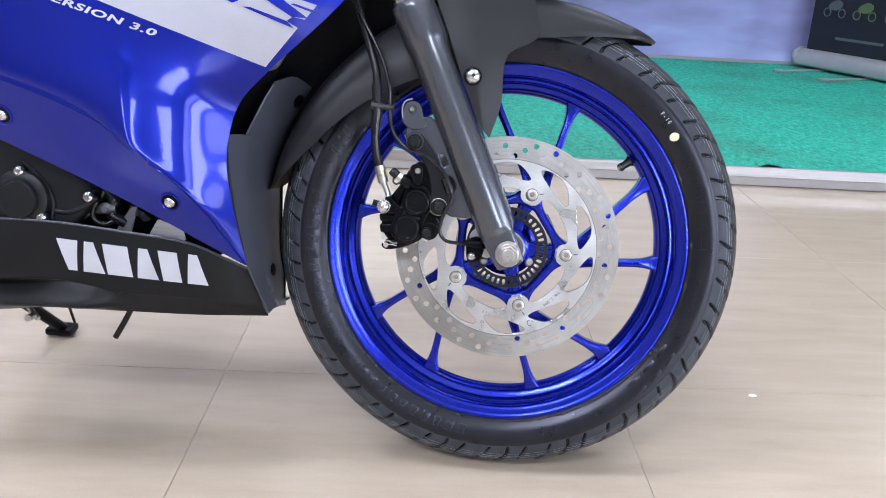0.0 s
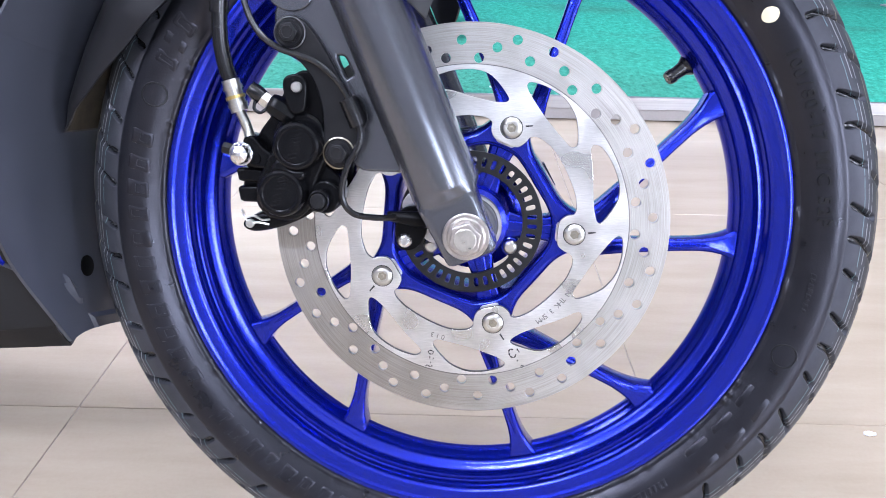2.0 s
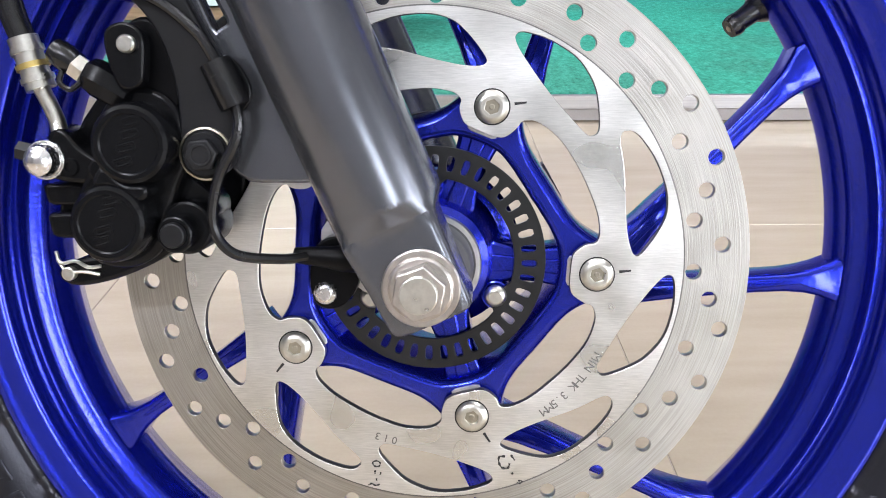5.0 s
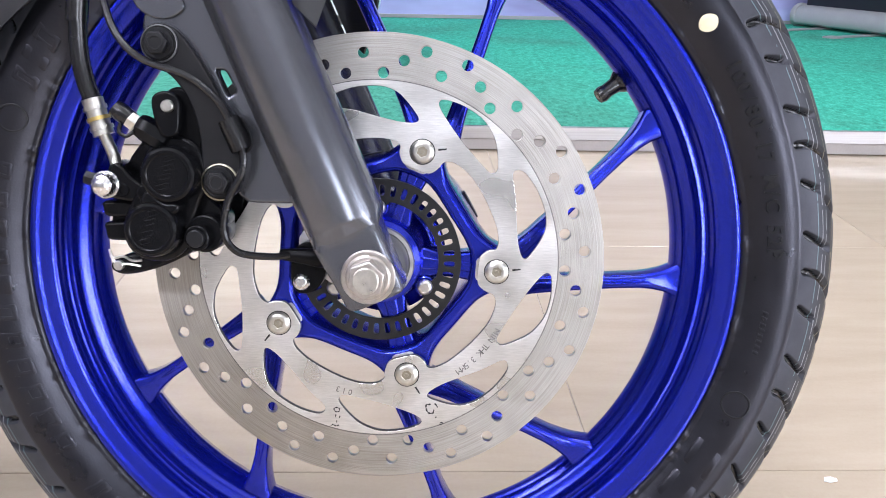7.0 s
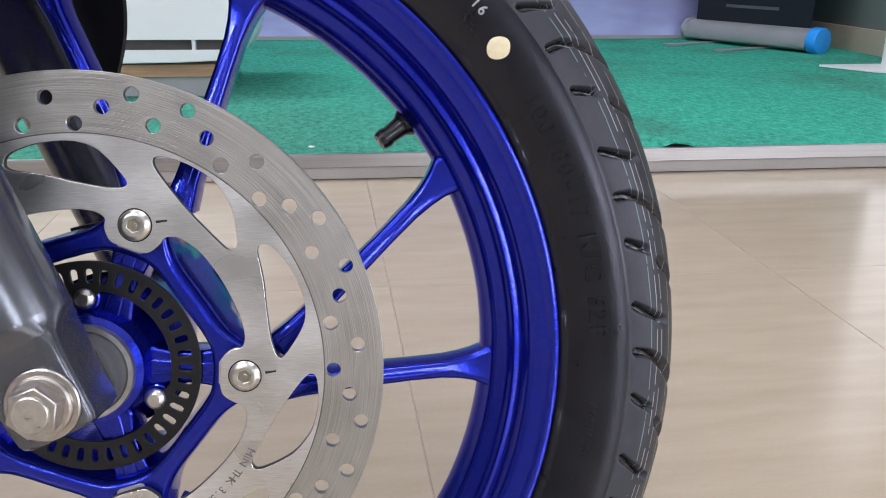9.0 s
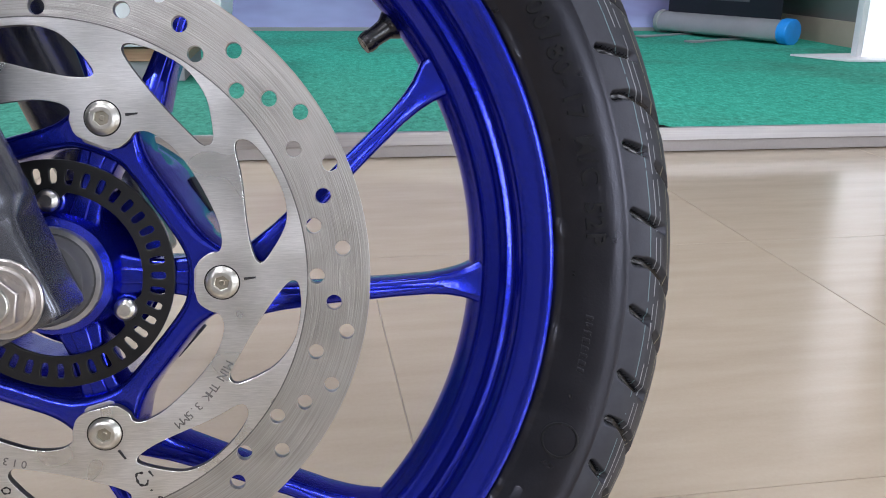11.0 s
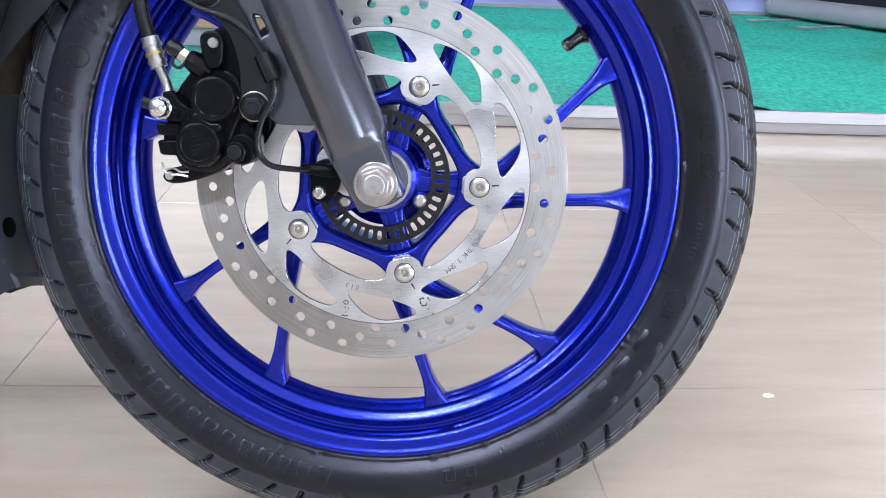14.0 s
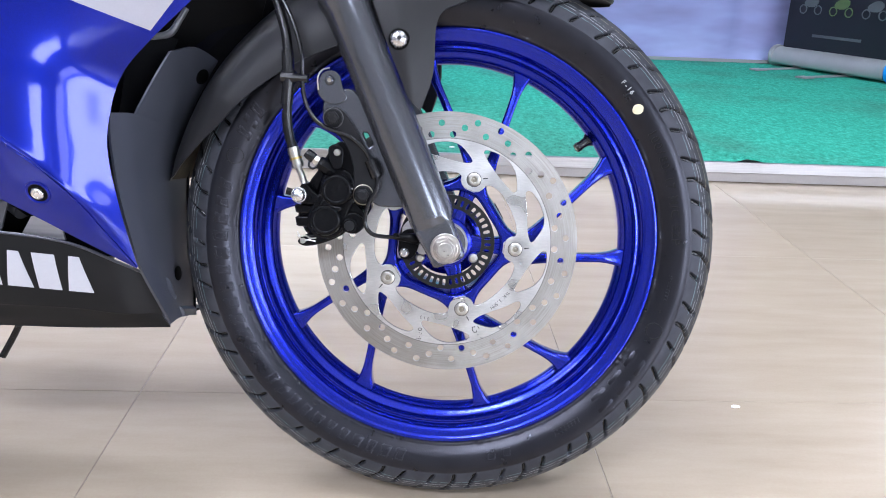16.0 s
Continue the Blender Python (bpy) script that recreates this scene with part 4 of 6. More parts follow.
def tyre_bars(a0, a1, count, r0, r1, name="raised_bar", relief=0.0005, gap=0.30, seed=1, pierced=True):
    """A line of raised blocks on the tyre's wall, where moulded lettering stands."""
    rng = random.Random(seed)
    pitch = (a1 - a0) / count
    for k in range(count):
        c = a0 + pitch * (k + 0.5)
        w = abs(pitch) * (1 - gap) / 2 * rng.uniform(0.75, 1.0)
        mid, tall = (r0 + r1) / 2, (r1 - r0) / 2
        half = radians(w) * mid
        slant = tall * 0.18
        outer = [(-half - slant, -tall), (half - slant, -tall), (half + slant, tall), (-half + slant, tall)]
        shape = [soft(outer, 1, 0.08)]
        if half > 0.004 and pierced:
            lo, hi = rng.choice(((-0.62, 0.62), (-0.1, 0.66), (-0.66, 0.2)))
            wide = half - 0.0028
            shape.append(soft([(-wide + slant * lo, tall * lo), (wide + slant * lo, tall * lo), (wide + slant * hi, tall * hi), (-wide + slant * hi, tall * hi)], 1, 0.08))
        bar = flat(shape, -relief * 0.6, relief * 0.5, 0.0002)
        x, z = polar([(mid * 1000, c)])[0]
        moved(bar, Matrix.Translation((x, 0, z)) @ Matrix.Rotation(-radians(c - 90), 4, "Y"))
        part(name, bend_to_wall(bar, 0.0002), RUBBER, tyre)


def tyre_text(text, r, a0, size, step, material, thick=0.0003, flip=False, name="moulded_letter", lift=0.0004):
    for k, ch in enumerate(text):
        if ch == " ":
            continue
        a = a0 + step * k
        bm = lettering(ch, size, thick, bold=size * 0.018)
        x, z = polar([(r * 1000, a)])[0]
        moved(bm, Matrix.Translation((x, 0, z)) @ Matrix.Rotation(-radians(a + (90 if flip else -90)), 4, "Y"))
        part(name, bend_to_wall(bm, lift), material, tyre)


tyre_bars(146, 156, 3, 0.2425, 0.2590, seed=2)
tyre_bars(166, 214, 11, 0.2440, 0.2590, seed=3)
tyre_bars(219, 262, 11, 0.2440, 0.2590, seed=4)
tyre_bars(-27.5, -46.5, 3, 0.2405, 0.2600, gap=0.22, seed=5, pierced=False)
tyre_bars(-51, -59, 8, 0.2475, 0.2530, relief=0.0005, seed=6)
tyre_bars(-70, -78, 2, 0.2460, 0.2560, seed=7)
tyre_bars(-6, -13, 8, 0.2480, 0.2515, relief=0.0005, seed=8)
for at in (-21.0, 160.5):
    ring = flat([circle(0.0092, 28), circle(0.0080, 28)], -0.0004, 0.0004, 0.0002)
    x, z = polar([(250.5, at)])[0]
    part("raised_ring", bend_to_wall(moved(ring, Matrix.Translation((x, 0, z))), 0.0005), MOULDED, tyre)
tyre_text("100/80-17 M/C 52P", 0.2505, 30.5, 0.0125, -1.75, MOULDED, 0.0010)
tyre_text("F-16", 0.2555, 44.8, 0.0070, -1.05, WHITE_MARK, 0.00015, name="chalk_mark", lift=0.0003)
dot_bm = flat([soft([(0.0058, 0.0), (0.0048, 0.0042), (0.0005, 0.0056), (-0.0042, 0.0044), (-0.0060, 0.0), (-0.0048, -0.0045), (0.0, -0.0058), (0.0044, -0.0040)], 2)], -0.00015, 0.00015, 0.00005)
part("paint_dot", bend_to_wall(moved(dot_bm, Matrix.Translation((0.1990, 0, 0.1523))), 0.0003), CHALK, tyre, "pale yellow paint dot")

# ---- axle and forks ----
LEAN = math.atan2(0.107, 0.237)


def leg(y):
    """One fork leg: a tapered slider, its stepped foot, and the bright tube above."""
    ob = new("fork_leg")
    ob.parent = bike
    m = Matrix.Translation((-0.0022, y, 0.0)) @ Matrix.Rotation(-LEAN, 4, "Y")
    def rings(prof):
        bm = lathe(prof, 64)
        return moved(bm, m @ Matrix.Rotation(radians(90), 4, "X"))
    part("slider", rings([(0, 0.0330), (0.0240, 0.0330), (0.0242, 0.0345), (0.0242, 0.10), (0.0238, 0.22), (0.0240, 0.262), (0.0262, 0.270), (0.0268, 0.275), (0.0268, 0.312), (0.0262, 0.318), (0.0235, 0.322), (0, 0.322)]), FORK, ob, "satin dark grey fork slider")
    # the round slider runs out into a flat box that holds the axle
    def section(s, left, right, near, far, power):
        row = []
        for k in range(72):
            c, w = math.cos(2 * math.pi * k / 72), math.sin(2 * math.pi * k / 72)
            u = abs(w) ** power * (right if w > 0 else -left)
            v = math.copysign(abs(c) ** power, c)
            row.append((u, -v * near if v > 0 else -v * far, s))
        return row
    rows = [section(0.0345, 0.0242, 0.0242, 0.0242, 0.0242, 1.0), section(0.0330, 0.0242, 0.0240, 0.0240, 0.0242, 1.0), section(0.0318, 0.0239, 0.0234, 0.0232, 0.0236, 0.94), section(0.0262, 0.0226, 0.0198, 0.0189, 0.0200, 0.42), section(0.0252, 0.0222, 0.0192, 0.0186, 0.0190, 0.30),
            section(0.0200, 0.0212, 0.0188, 0.0185, 0.0185, 0.22), section(0.0050, 0.0192, 0.0184, 0.0184, 0.0182, 0.20), section(-0.0125, 0.0176, 0.0180, 0.0184, 0.0180, 0.20), section(-0.0152, 0.0168, 0.0174, 0.0181, 0.0178, 0.24), section(-0.0166, 0.0150, 0.0158, 0.0168, 0.0166, 0.32)]
    foot_box = grid(rows, closed_v=True)
    foot_box.verts.ensure_lookup_table()
    foot_box.faces.new([foot_box.verts[len(foot_box.verts) - 72 + k] for k in range(72)])
    part("axle_clamp", moved(foot_box, m), FORK, ob, "", 24)
    part("upper_tube", rings([(0, 0.322), (0.0205, 0.322), (0.0205, 0.62), (0, 0.62)]), CHROME, ob)
    return ob


right_leg = leg(-0.0345)
leg(0.1585)
axle = new("axle")
axle.parent = bike
part("spindle", drum(0.0075, -0.068, 0.185, 0, 0.0005), ZINC, axle)
part("washer", lathe([(0.006, -0.0556), (0.0150, -0.0556), (0.0156, -0.0550), (0.0156, -0.0534), (0.006, -0.0534)], 48, True, 0, 0.0005), NUTSTEEL, axle, "bright steel washer")
nut = part("nut", lathe([(0.0045, -0.0575), (0.0118, -0.0575), (0.0128, -0.0568), (0.0132, -0.0557), (0.0045, -0.0557)], 40, True, 0, 0.0005), NUTSTEEL, axle, "zinc-plated flanged axle nut")
part("nut_head", flat([circle(0.0112, 6, 0, 0.0005, 0.35), circle(0.0066, 28, 0, 0.0005)], -0.0665, -0.0570, 0.0008, 2), NUTSTEEL, nut)
part("spindle_end", lathe([(0, -0.0648), (0.0046, -0.0648), (0.0062, -0.0655), (0.0066, -0.0640), (0.0066, -0.060), (0, -0.060)], 28, False, 0, 0.0005), CHROME, axle)
part("hub_spacer", lathe([(0.008, -0.017), (0.0185, -0.017), (0.0195, -0.015), (0.0195, -0.003), (0.008, -0.003)], 40, True), GREY, axle)

# speed sensor on the foot of the leg
sensor = new("speed_sensor")
sensor.parent = bike
part("holder", flat([soft([(-0.0505, 0.008), (-0.0440, 0.0145), (-0.0340, 0.0150), (-0.0280, 0.008), (-0.0300, -0.008), (-0.0370, -0.0170), (-0.0470, -0.0178), (-0.0515, -0.010)], 2)], -0.021, -0.010, 0.001, 2), BLACK, sensor, "black sensor holder")
part("bracket", flat([soft([(-0.0510, 0.011), (-0.0430, 0.0235), (-0.0290, 0.0280), (-0.0170, 0.018), (-0.0180, -0.012), (-0.0300, -0.014)], 2)], -0.0095, -0.0070, 0.0005), ALU, sensor, "dull metal sensor bracket")
part("body", tube([(-0.056, -0.027, 0.0075), (-0.044, -0.027, 0.0070), (-0.034, -0.026, 0.0060), (-0.030, -0.020, 0.004)], [0.0034, 0.0046, 0.0058, 0.005], 16), BLACK, sensor)
screw(-0.0442, -0.0100, -0.0213, 0.0052, sensor, CHROME, 0.5)

# ---- caliper ----
caliper = new("brake_caliper")
caliper.parent = bike
def mm(points):
    return [(x / 1000, z / 1000) for x, z in points]


arm = flat([soft(mm([(-132, 131), (-128, 138.5), (-119, 140), (-111, 136.5), (-102, 125), (-95, 114), (-88, 101), (-80, 88), (-76, 74), (-75, 58), (-76.5, 46), (-85, 40.5), (-95, 43), (-98.5, 52), (-98, 66), (-99.5, 82), (-105, 98), (-113, 109), (-124, 117), (-131, 122)]), 2)], -0.0410, -0.0350, 0.0012, 2)
part("bracket_arm", arm, ARM, caliper, "satin black steel bracket arm")
mount = flat([soft(mm([(-128, 156), (-100, 160), (-60, 100), (-30, 50), (-42, 39), (-77, 38.5), (-90, 66), (-104, 104), (-130, 122), (-134, 140)]), 2, 0.15), soft(mm([(-91.5, 115), (-86, 114.5), (-79.5, 102.5), (-84.5, 99.5)]), 1, 0.12)], -0.0338, -0.0240, 0.0016, 2)
part("fork_mount", mount, FORK, right_leg, "satin dark grey caliper mount on the leg")
part("far_half", flat([soft(mm([(-136, 74), (-126, 98), (-110, 103), (-98, 94), (-88, 66), (-83, 40), (-88, 14), (-110, 4), (-134, -3), (-154, 0), (-162, 16), (-160, 38), (-150, 60)]), 2)], 0.006, 0.032, 0.003, 3), CAST, caliper)
part("bridge", flat([soft(mm([(-160, 15), (-156, 37), (-148, 60), (-136, 76), (-126, 96), (-121, 92), (-128, 74), (-137, 52), (-142, 30), (-144, 14)]), 1)], -0.026, 0.008, 0.002, 2), CAST, caliper)
part("near_half", flat([soft(mm([(-133, 64), (-127, 74), (-114, 79), (-101, 74), (-95.5, 62), (-95, 48), (-100, 38), (-105, 24), (-107, 12), (-118, 3), (-134, 3), (-145, 12), (-146, 26), (-140, 40), (-134, 50)]), 2)], -0.0405, -0.007, 0.003, 3), CAST, caliper)
# the body's foot below the lower cylinder, and dark ribs between the bracket and the cylinders
part("body_foot", flat([soft(mm([(-157, 0), (-155, -5), (-147, -7), (-130, -3), (-112, 5), (-104, 12), (-108, 18), (-130, 8), (-148, 6)]), 2)], -0.034, -0.004, 0.0020, 2), CAST, caliper)
for k in range(4):
    part("rib", flat([soft(mm([(-107 + 2.4 * k, 92 - 11 * k), (-101 + 2.2 * k, 94 - 11 * k), (-95.5 + 1.8 * k, 85 - 11 * k), (-101 + 1.8 * k, 82 - 11 * k)]), 1)], -0.036 + 0.003 * (k % 2), -0.010, 0.0014, 2), BLACK, caliper)
part("inner_rib", flat([soft(mm([(-106, 44), (-94, 40), (-86, 30), (-88, 22), (-98, 26), (-106, 33)]), 2)], -0.032, -0.012, 0.0016, 2), CAST, caliper)


def cylinder(x, z, r):
    """A cylinder of the caliper: a broad bevelled rim round a slightly sunk flat face."""
    skin = [(0, -0.0529), (r * 0.70, -0.0529), (r * 0.74, -0.0535), (r * 0.84, -0.0535), (r * 0.93, -0.0526), (r * 0.985, -0.0505), (r, -0.0478), (r * 1.01, -0.012), (0, -0.012)]
    return part("cylinder", lathe(skin, 64, False, x, z), CAST, caliper)


caps = [cylinder(-0.1143, 0.0552, 0.0164), cylinder(-0.1249, 0.0236, 0.0162)]
part("neck", flat([soft(mm([(-126, 48), (-118, 39), (-109, 40), (-108, 34), (-114, 31), (-122, 38), (-131, 37), (-131, 42)]), 2)], -0.0518, -0.020, 0.0022, 3), CAST, caliper)
# raised plain bars where the maker's word is cast
for (x, z), owner, spots in (((-0.1143, 0.0552), 0, ((1.4, 9.0), (0.4, 3.8), (-1.2, -1.4), (-2.6, -7.0))), ((-0.1249, 0.0236), 1, ((2.4, 9.4), (0.2, 4.2), (-1.6, -2.6), (-2.8, -7.0)))):
    for dx, dz in spots:
        bar = flat([soft(mm([(-4.0, -1.9), (4.0, -1.9), (4.0, 1.9), (-4.0, 1.9)]), 1, 0.12), soft(mm([(-2.6, -0.8), (2.6, -0.8), (2.6, 0.8), (-2.6, 0.8)]), 1, 0.12)], -0.0534, -0.0527, 0.0002)
        part("raised_bar", moved(bar, Matrix.Translation((x + dx / 1000, 0, z + dz / 1000)) @ Matrix.Rotation(radians(-16), 4, "Y")), CAST, caps[owner])

for x, z, y in ((-0.1209, 0.1282, -0.0410), (-0.0877, 0.0510, -0.0410)):
    part("bolt_ring", lathe([(0, y - 0.0016), (0.0093, y - 0.0016), (0.0098, y - 0.0010), (0.0098, y), (0, y)], 36, False, x, z), RINGMAT, caliper)
    part("caliper_bolt", joined(lathe([(0, y - 0.0030), (0.0086, y - 0.0030), (0.0090, y - 0.0024), (0.0090, y - 0.0014), (0, y - 0.0014)], 36, False, x, z), hexagon(0.0069, y - 0.0082, y - 0.0028, x, z, 0.1, 0.0009), flat([circle(0.0046, 20, x, z), circle(0.0033, 16, x, z)], y - 0.0087, y - 0.0080, 0.0003)), ARM, caliper)
part("bolt_rim", lathe([(0.0099, -0.0428), (0.0107, -0.0425), (0.0107, -0.0408), (0.0099, -0.0408)], 40, True, -0.0877, 0.0510), SOCKET, caliper, "worn steel washer rim")
part("bolt_rim", lathe([(0.0099, -0.0428), (0.0105, -0.0425), (0.0105, -0.0408), (0.0099, -0.0408)], 40, True, -0.1209, 0.1282), GREY, caliper, "dull steel washer rim")
part("pad_ear", flat([soft(mm([(-125, 97), (-121, 101.5), (-113, 102), (-108, 97), (-108.5, 86), (-109.5, 77), (-118, 75), (-122.5, 84)]), 2)], -0.0480, -0.0400, 0.0012, 2), CAST, caliper)
part("pad_carrier", flat([soft(mm([(-112, 106), (-104, 100), (-98, 84), (-98, 68), (-108, 66), (-121, 78), (-122, 100)]), 2)], -0.0385, -0.012, 0.0016, 2), BLACK, caliper)
part("pin_end", lathe([(0, -0.0512), (0.0030, -0.0510), (0.0036, -0.0502), (0.0036, -0.047), (0, -0.047)], 24, False, -0.1146, 0.0935), ZINC, caliper, "bright pin end")
part("pin_boss", joined(drum(0.0112, -0.040, -0.010, -0.0978, 0.0205, 0.0014), drum(0.0076, -0.0475, -0.038, -0.1002, 0.0188, 0.0010)), CAST, caliper)
part("pin_bolt", drum(0.0052, -0.0500, -0.046, -0.1002, 0.0188, 0.0008), ARM, caliper)
part("bleed_cap", tube([(-0.1480, -0.040, 0.0920), (-0.1440, -0.040, 0.0890), (-0.1385, -0.040, 0.0850)], [0.0048, 0.0056, 0.0050], 16), HOSE, caliper, "black rubber bleed screw cap")
part("bleed_nut", tube([(-0.1392, -0.041, 0.0856), (-0.1350, -0.041, 0.0824)], 0.0052, 6), ZINC, caliper)
part("bleed_boss", tube([(-0.1345, -0.040, 0.0820), (-0.1300, -0.040, 0.0800), (-0.1195, -0.038, 0.0735)], [0.0066, 0.0078, 0.0074], 8), CAST, caliper)
part("cap_strap", tube([(-0.1440, -0.043, 0.0830), (-0.1440, -0.045, 0.0785), (-0.1400, -0.045, 0.0760), (-0.1355, -0.044, 0.0790)], 0.0012, 8), HOSE, caliper)
part("pad_clip", joined(tube([(-0.1565, -0.034, 0.0085), (-0.1535, -0.036, 0.0040), (-0.1475, -0.036, 0.0050), (-0.1420, -0.036, 0.0025), (-0.1365, -0.036, 0.0030)], 0.0008, 8), tube([(-0.1560, -0.034, 0.0050), (-0.1510, -0.036, 0.0005), (-0.1440, -0.036, 0.0005), (-0.1370, -0.036, -0.0005)], 0.0008, 8), drum(0.0030, -0.0370, -0.030, -0.1505, -0.0005, 0.0006)), ZINC, caliper)
for z0, z1, x0 in ((28, 37, -161), (14, 24.5, -160)):
    part("side_lug", flat([soft(mm([(x0, z1), (-146, z1 + 1), (-138, z1 - 3), (-138, z0), (x0 + 2, z0)]), 1, 0.12)], -0.033, -0.010, 0.0016, 2), CAST, caliper)
part("hose_boss", flat([soft(mm([(-153, 62), (-146.5, 60.5), (-141, 53), (-132, 47.5), (-128, 41), (-135, 37.5), (-150, 38.5), (-158, 42)]), 2)], -0.0390, -0.018, 0.0022, 3), CAST, caliper)
part("boss_ring", lathe([(0.0020, -0.0400), (0.0034, -0.0400), (0.0038, -0.0394), (0.0038, -0.0380), (0.0020, -0.0380)], 24, True, -0.1452, 0.0447), CAST, caliper)
part("small_boss", drum(0.0050, -0.0440, -0.030, -0.1310, 0.0440, 0.0012, 24), CAST, caliper)

# ---- hose and cable ----
line = new("brake_hose")
line.parent = bike
part("hose", tube([(-0.1625, -0.035, 0.0950), (-0.1670, -0.035, 0.108), (-0.1700, -0.035, 0.129), (-0.1690, -0.035, 0.167), (-0.1725, -0.031, 0.207), (-0.183, -0.025, 0.240), (-0.203, -0.020, 0.295), (-0.215, -0.012, 0.340)], 0.0052, 14), HOSE, line)
part("sleeve", tube([(-0.1705, -0.035, 0.140), (-0.1690, -0.035, 0.165), (-0.1712, -0.0325, 0.195)], 0.0063, 14), HOSE, line)
part("crimp", tube([(-0.1632, -0.035, 0.0965), (-0.1600, -0.035, 0.0860), (-0.1568, -0.035, 0.0760)], [0.0061, 0.0058, 0.0061], 16), ZINC, line, "bright crimped hose end")
for s in (0.25, 0.55, 0.8):
    c = Vector((-0.1632, -0.035, 0.0965)).lerp(Vector((-0.1568, -0.035, 0.0760)), s)
    d = (Vector((-0.1568, -0.035, 0.0760)) - Vector((-0.1632, -0.035, 0.0965))).normalized()
    part("crimp_band", tube([c - d * 0.0011, c + d * 0.0011], 0.0068, 16), BRASS if s == 0.55 else ZINC, line)
part("pipe", tube([(-0.1570, -0.035, 0.0765), (-0.1535, -0.035, 0.0690), (-0.1512, -0.035, 0.0630), (-0.1500, -0.036, 0.0590)], 0.0034, 12), ZINC, line)
part("banjo_stud", tube([(-0.1690, -0.034, 0.0510), (-0.1600, -0.034, 0.0490)], 0.0042, 6), ARM, line)
part("banjo_bolt", joined(lathe([(0, -0.0490), (0.0035, -0.0484), (0.0060, -0.0462), (0.0069, -0.0425), (0.0072, -0.030), (0, -0.030)], 28, False, -0.1550, 0.0476), drum(0.0082, -0.0405, -0.0365, -0.1550, 0.0476)), CHROME, line, "bright round-headed banjo bolt")
part("cable_clip", joined(tube([(-0.1760, -0.0345, 0.1685), (-0.1620, -0.0345, 0.1680)], 0.0072, 10), tube([(-0.1640, -0.038, 0.1675), (-0.1480, -0.040, 0.1670)], 0.0046, 10)), HOSE, line)
cable = new("sensor_cable")
cable.parent = bike
part("wire", tube([(-0.0500, -0.029, 0.0075), (-0.0600, -0.036, 0.0075), (-0.0770, -0.044, 0.0110), (-0.0845, -0.046, 0.0230), (-0.0815, -0.047, 0.0410), (-0.0735, -0.047, 0.0580), (-0.0740, -0.046, 0.0710), (-0.0830, -0.046, 0.0910), (-0.0910, -0.046, 0.1010), (-0.1050, -0.046, 0.1110), (-0.1290, -0.046, 0.1190), (-0.1430, -0.045, 0.1310), (-0.1515, -0.042, 0.1500), (-0.1540, -0.040, 0.1720), (-0.1560, -0.039, 0.1950), (-0.1670, -0.035, 0.2270), (-0.1860, -0.030, 0.2600), (-0.2050, -0.026, 0.2920)], 0.0022, 10), HOSE, cable)
part("grommet", tube([(-0.0735, -0.046, 0.0700), (-0.0770, -0.046, 0.0780), (-0.0812, -0.046, 0.0870)], [0.0062, 0.0064, 0.0062], 14), HOSE, cable)
part("grommet_plate", flat([soft([(-0.085, 0.085), (-0.076, 0.092), (-0.066, 0.076), (-0.072, 0.066), (-0.080, 0.070)], 2)], -0.044, -0.041, 0.0006), CAST, cable)

valve = new("valve_stem")
valve.parent = bike
a = radians(37.2)
foot, tip = Vector((0.196 * math.cos(a), MID - 0.002, 0.196 * math.sin(a))), Vector((0.1405, MID - 0.006, 0.1070))
part("valve_foot", tube([foot, foot.lerp(tip, 0.10), foot.lerp(tip, 0.26)], [0.0088, 0.0080, 0.0060], 16), HOSE, valve)
part("valve_tip", tube([foot.lerp(tip, 0.98), foot.lerp(tip, 1.02)], 0.0016, 12), SOCKET, valve, "brass valve tip")
part("stem", tube([foot, foot.lerp(tip, 0.45), foot.lerp(tip, 0.8)], [0.0062, 0.0052, 0.0048], 16), HOSE, valve)
part("cap", tube([foot.lerp(tip, 0.72), foot.lerp(tip, 0.86), tip], [0.0054, 0.0055, 0.0048], 14), HOSE, valve, "black ribbed valve cap")
from mathutils.bvhtree import BVHTree


# ---- mudguard ----
fender = new("front_fender")
fender.parent = bike
EDGE = [(57.5, 0.3165), (60, 0.310), (64, 0.299), (71, 0.283), (80, 0.268), (86, 0.262), (94, 0.247), (105, 0.238), (122, 0.240), (139, 0.2565), (155, 0.276), (164, 0.296), (169, 0.310), (170.5, 0.3165)]


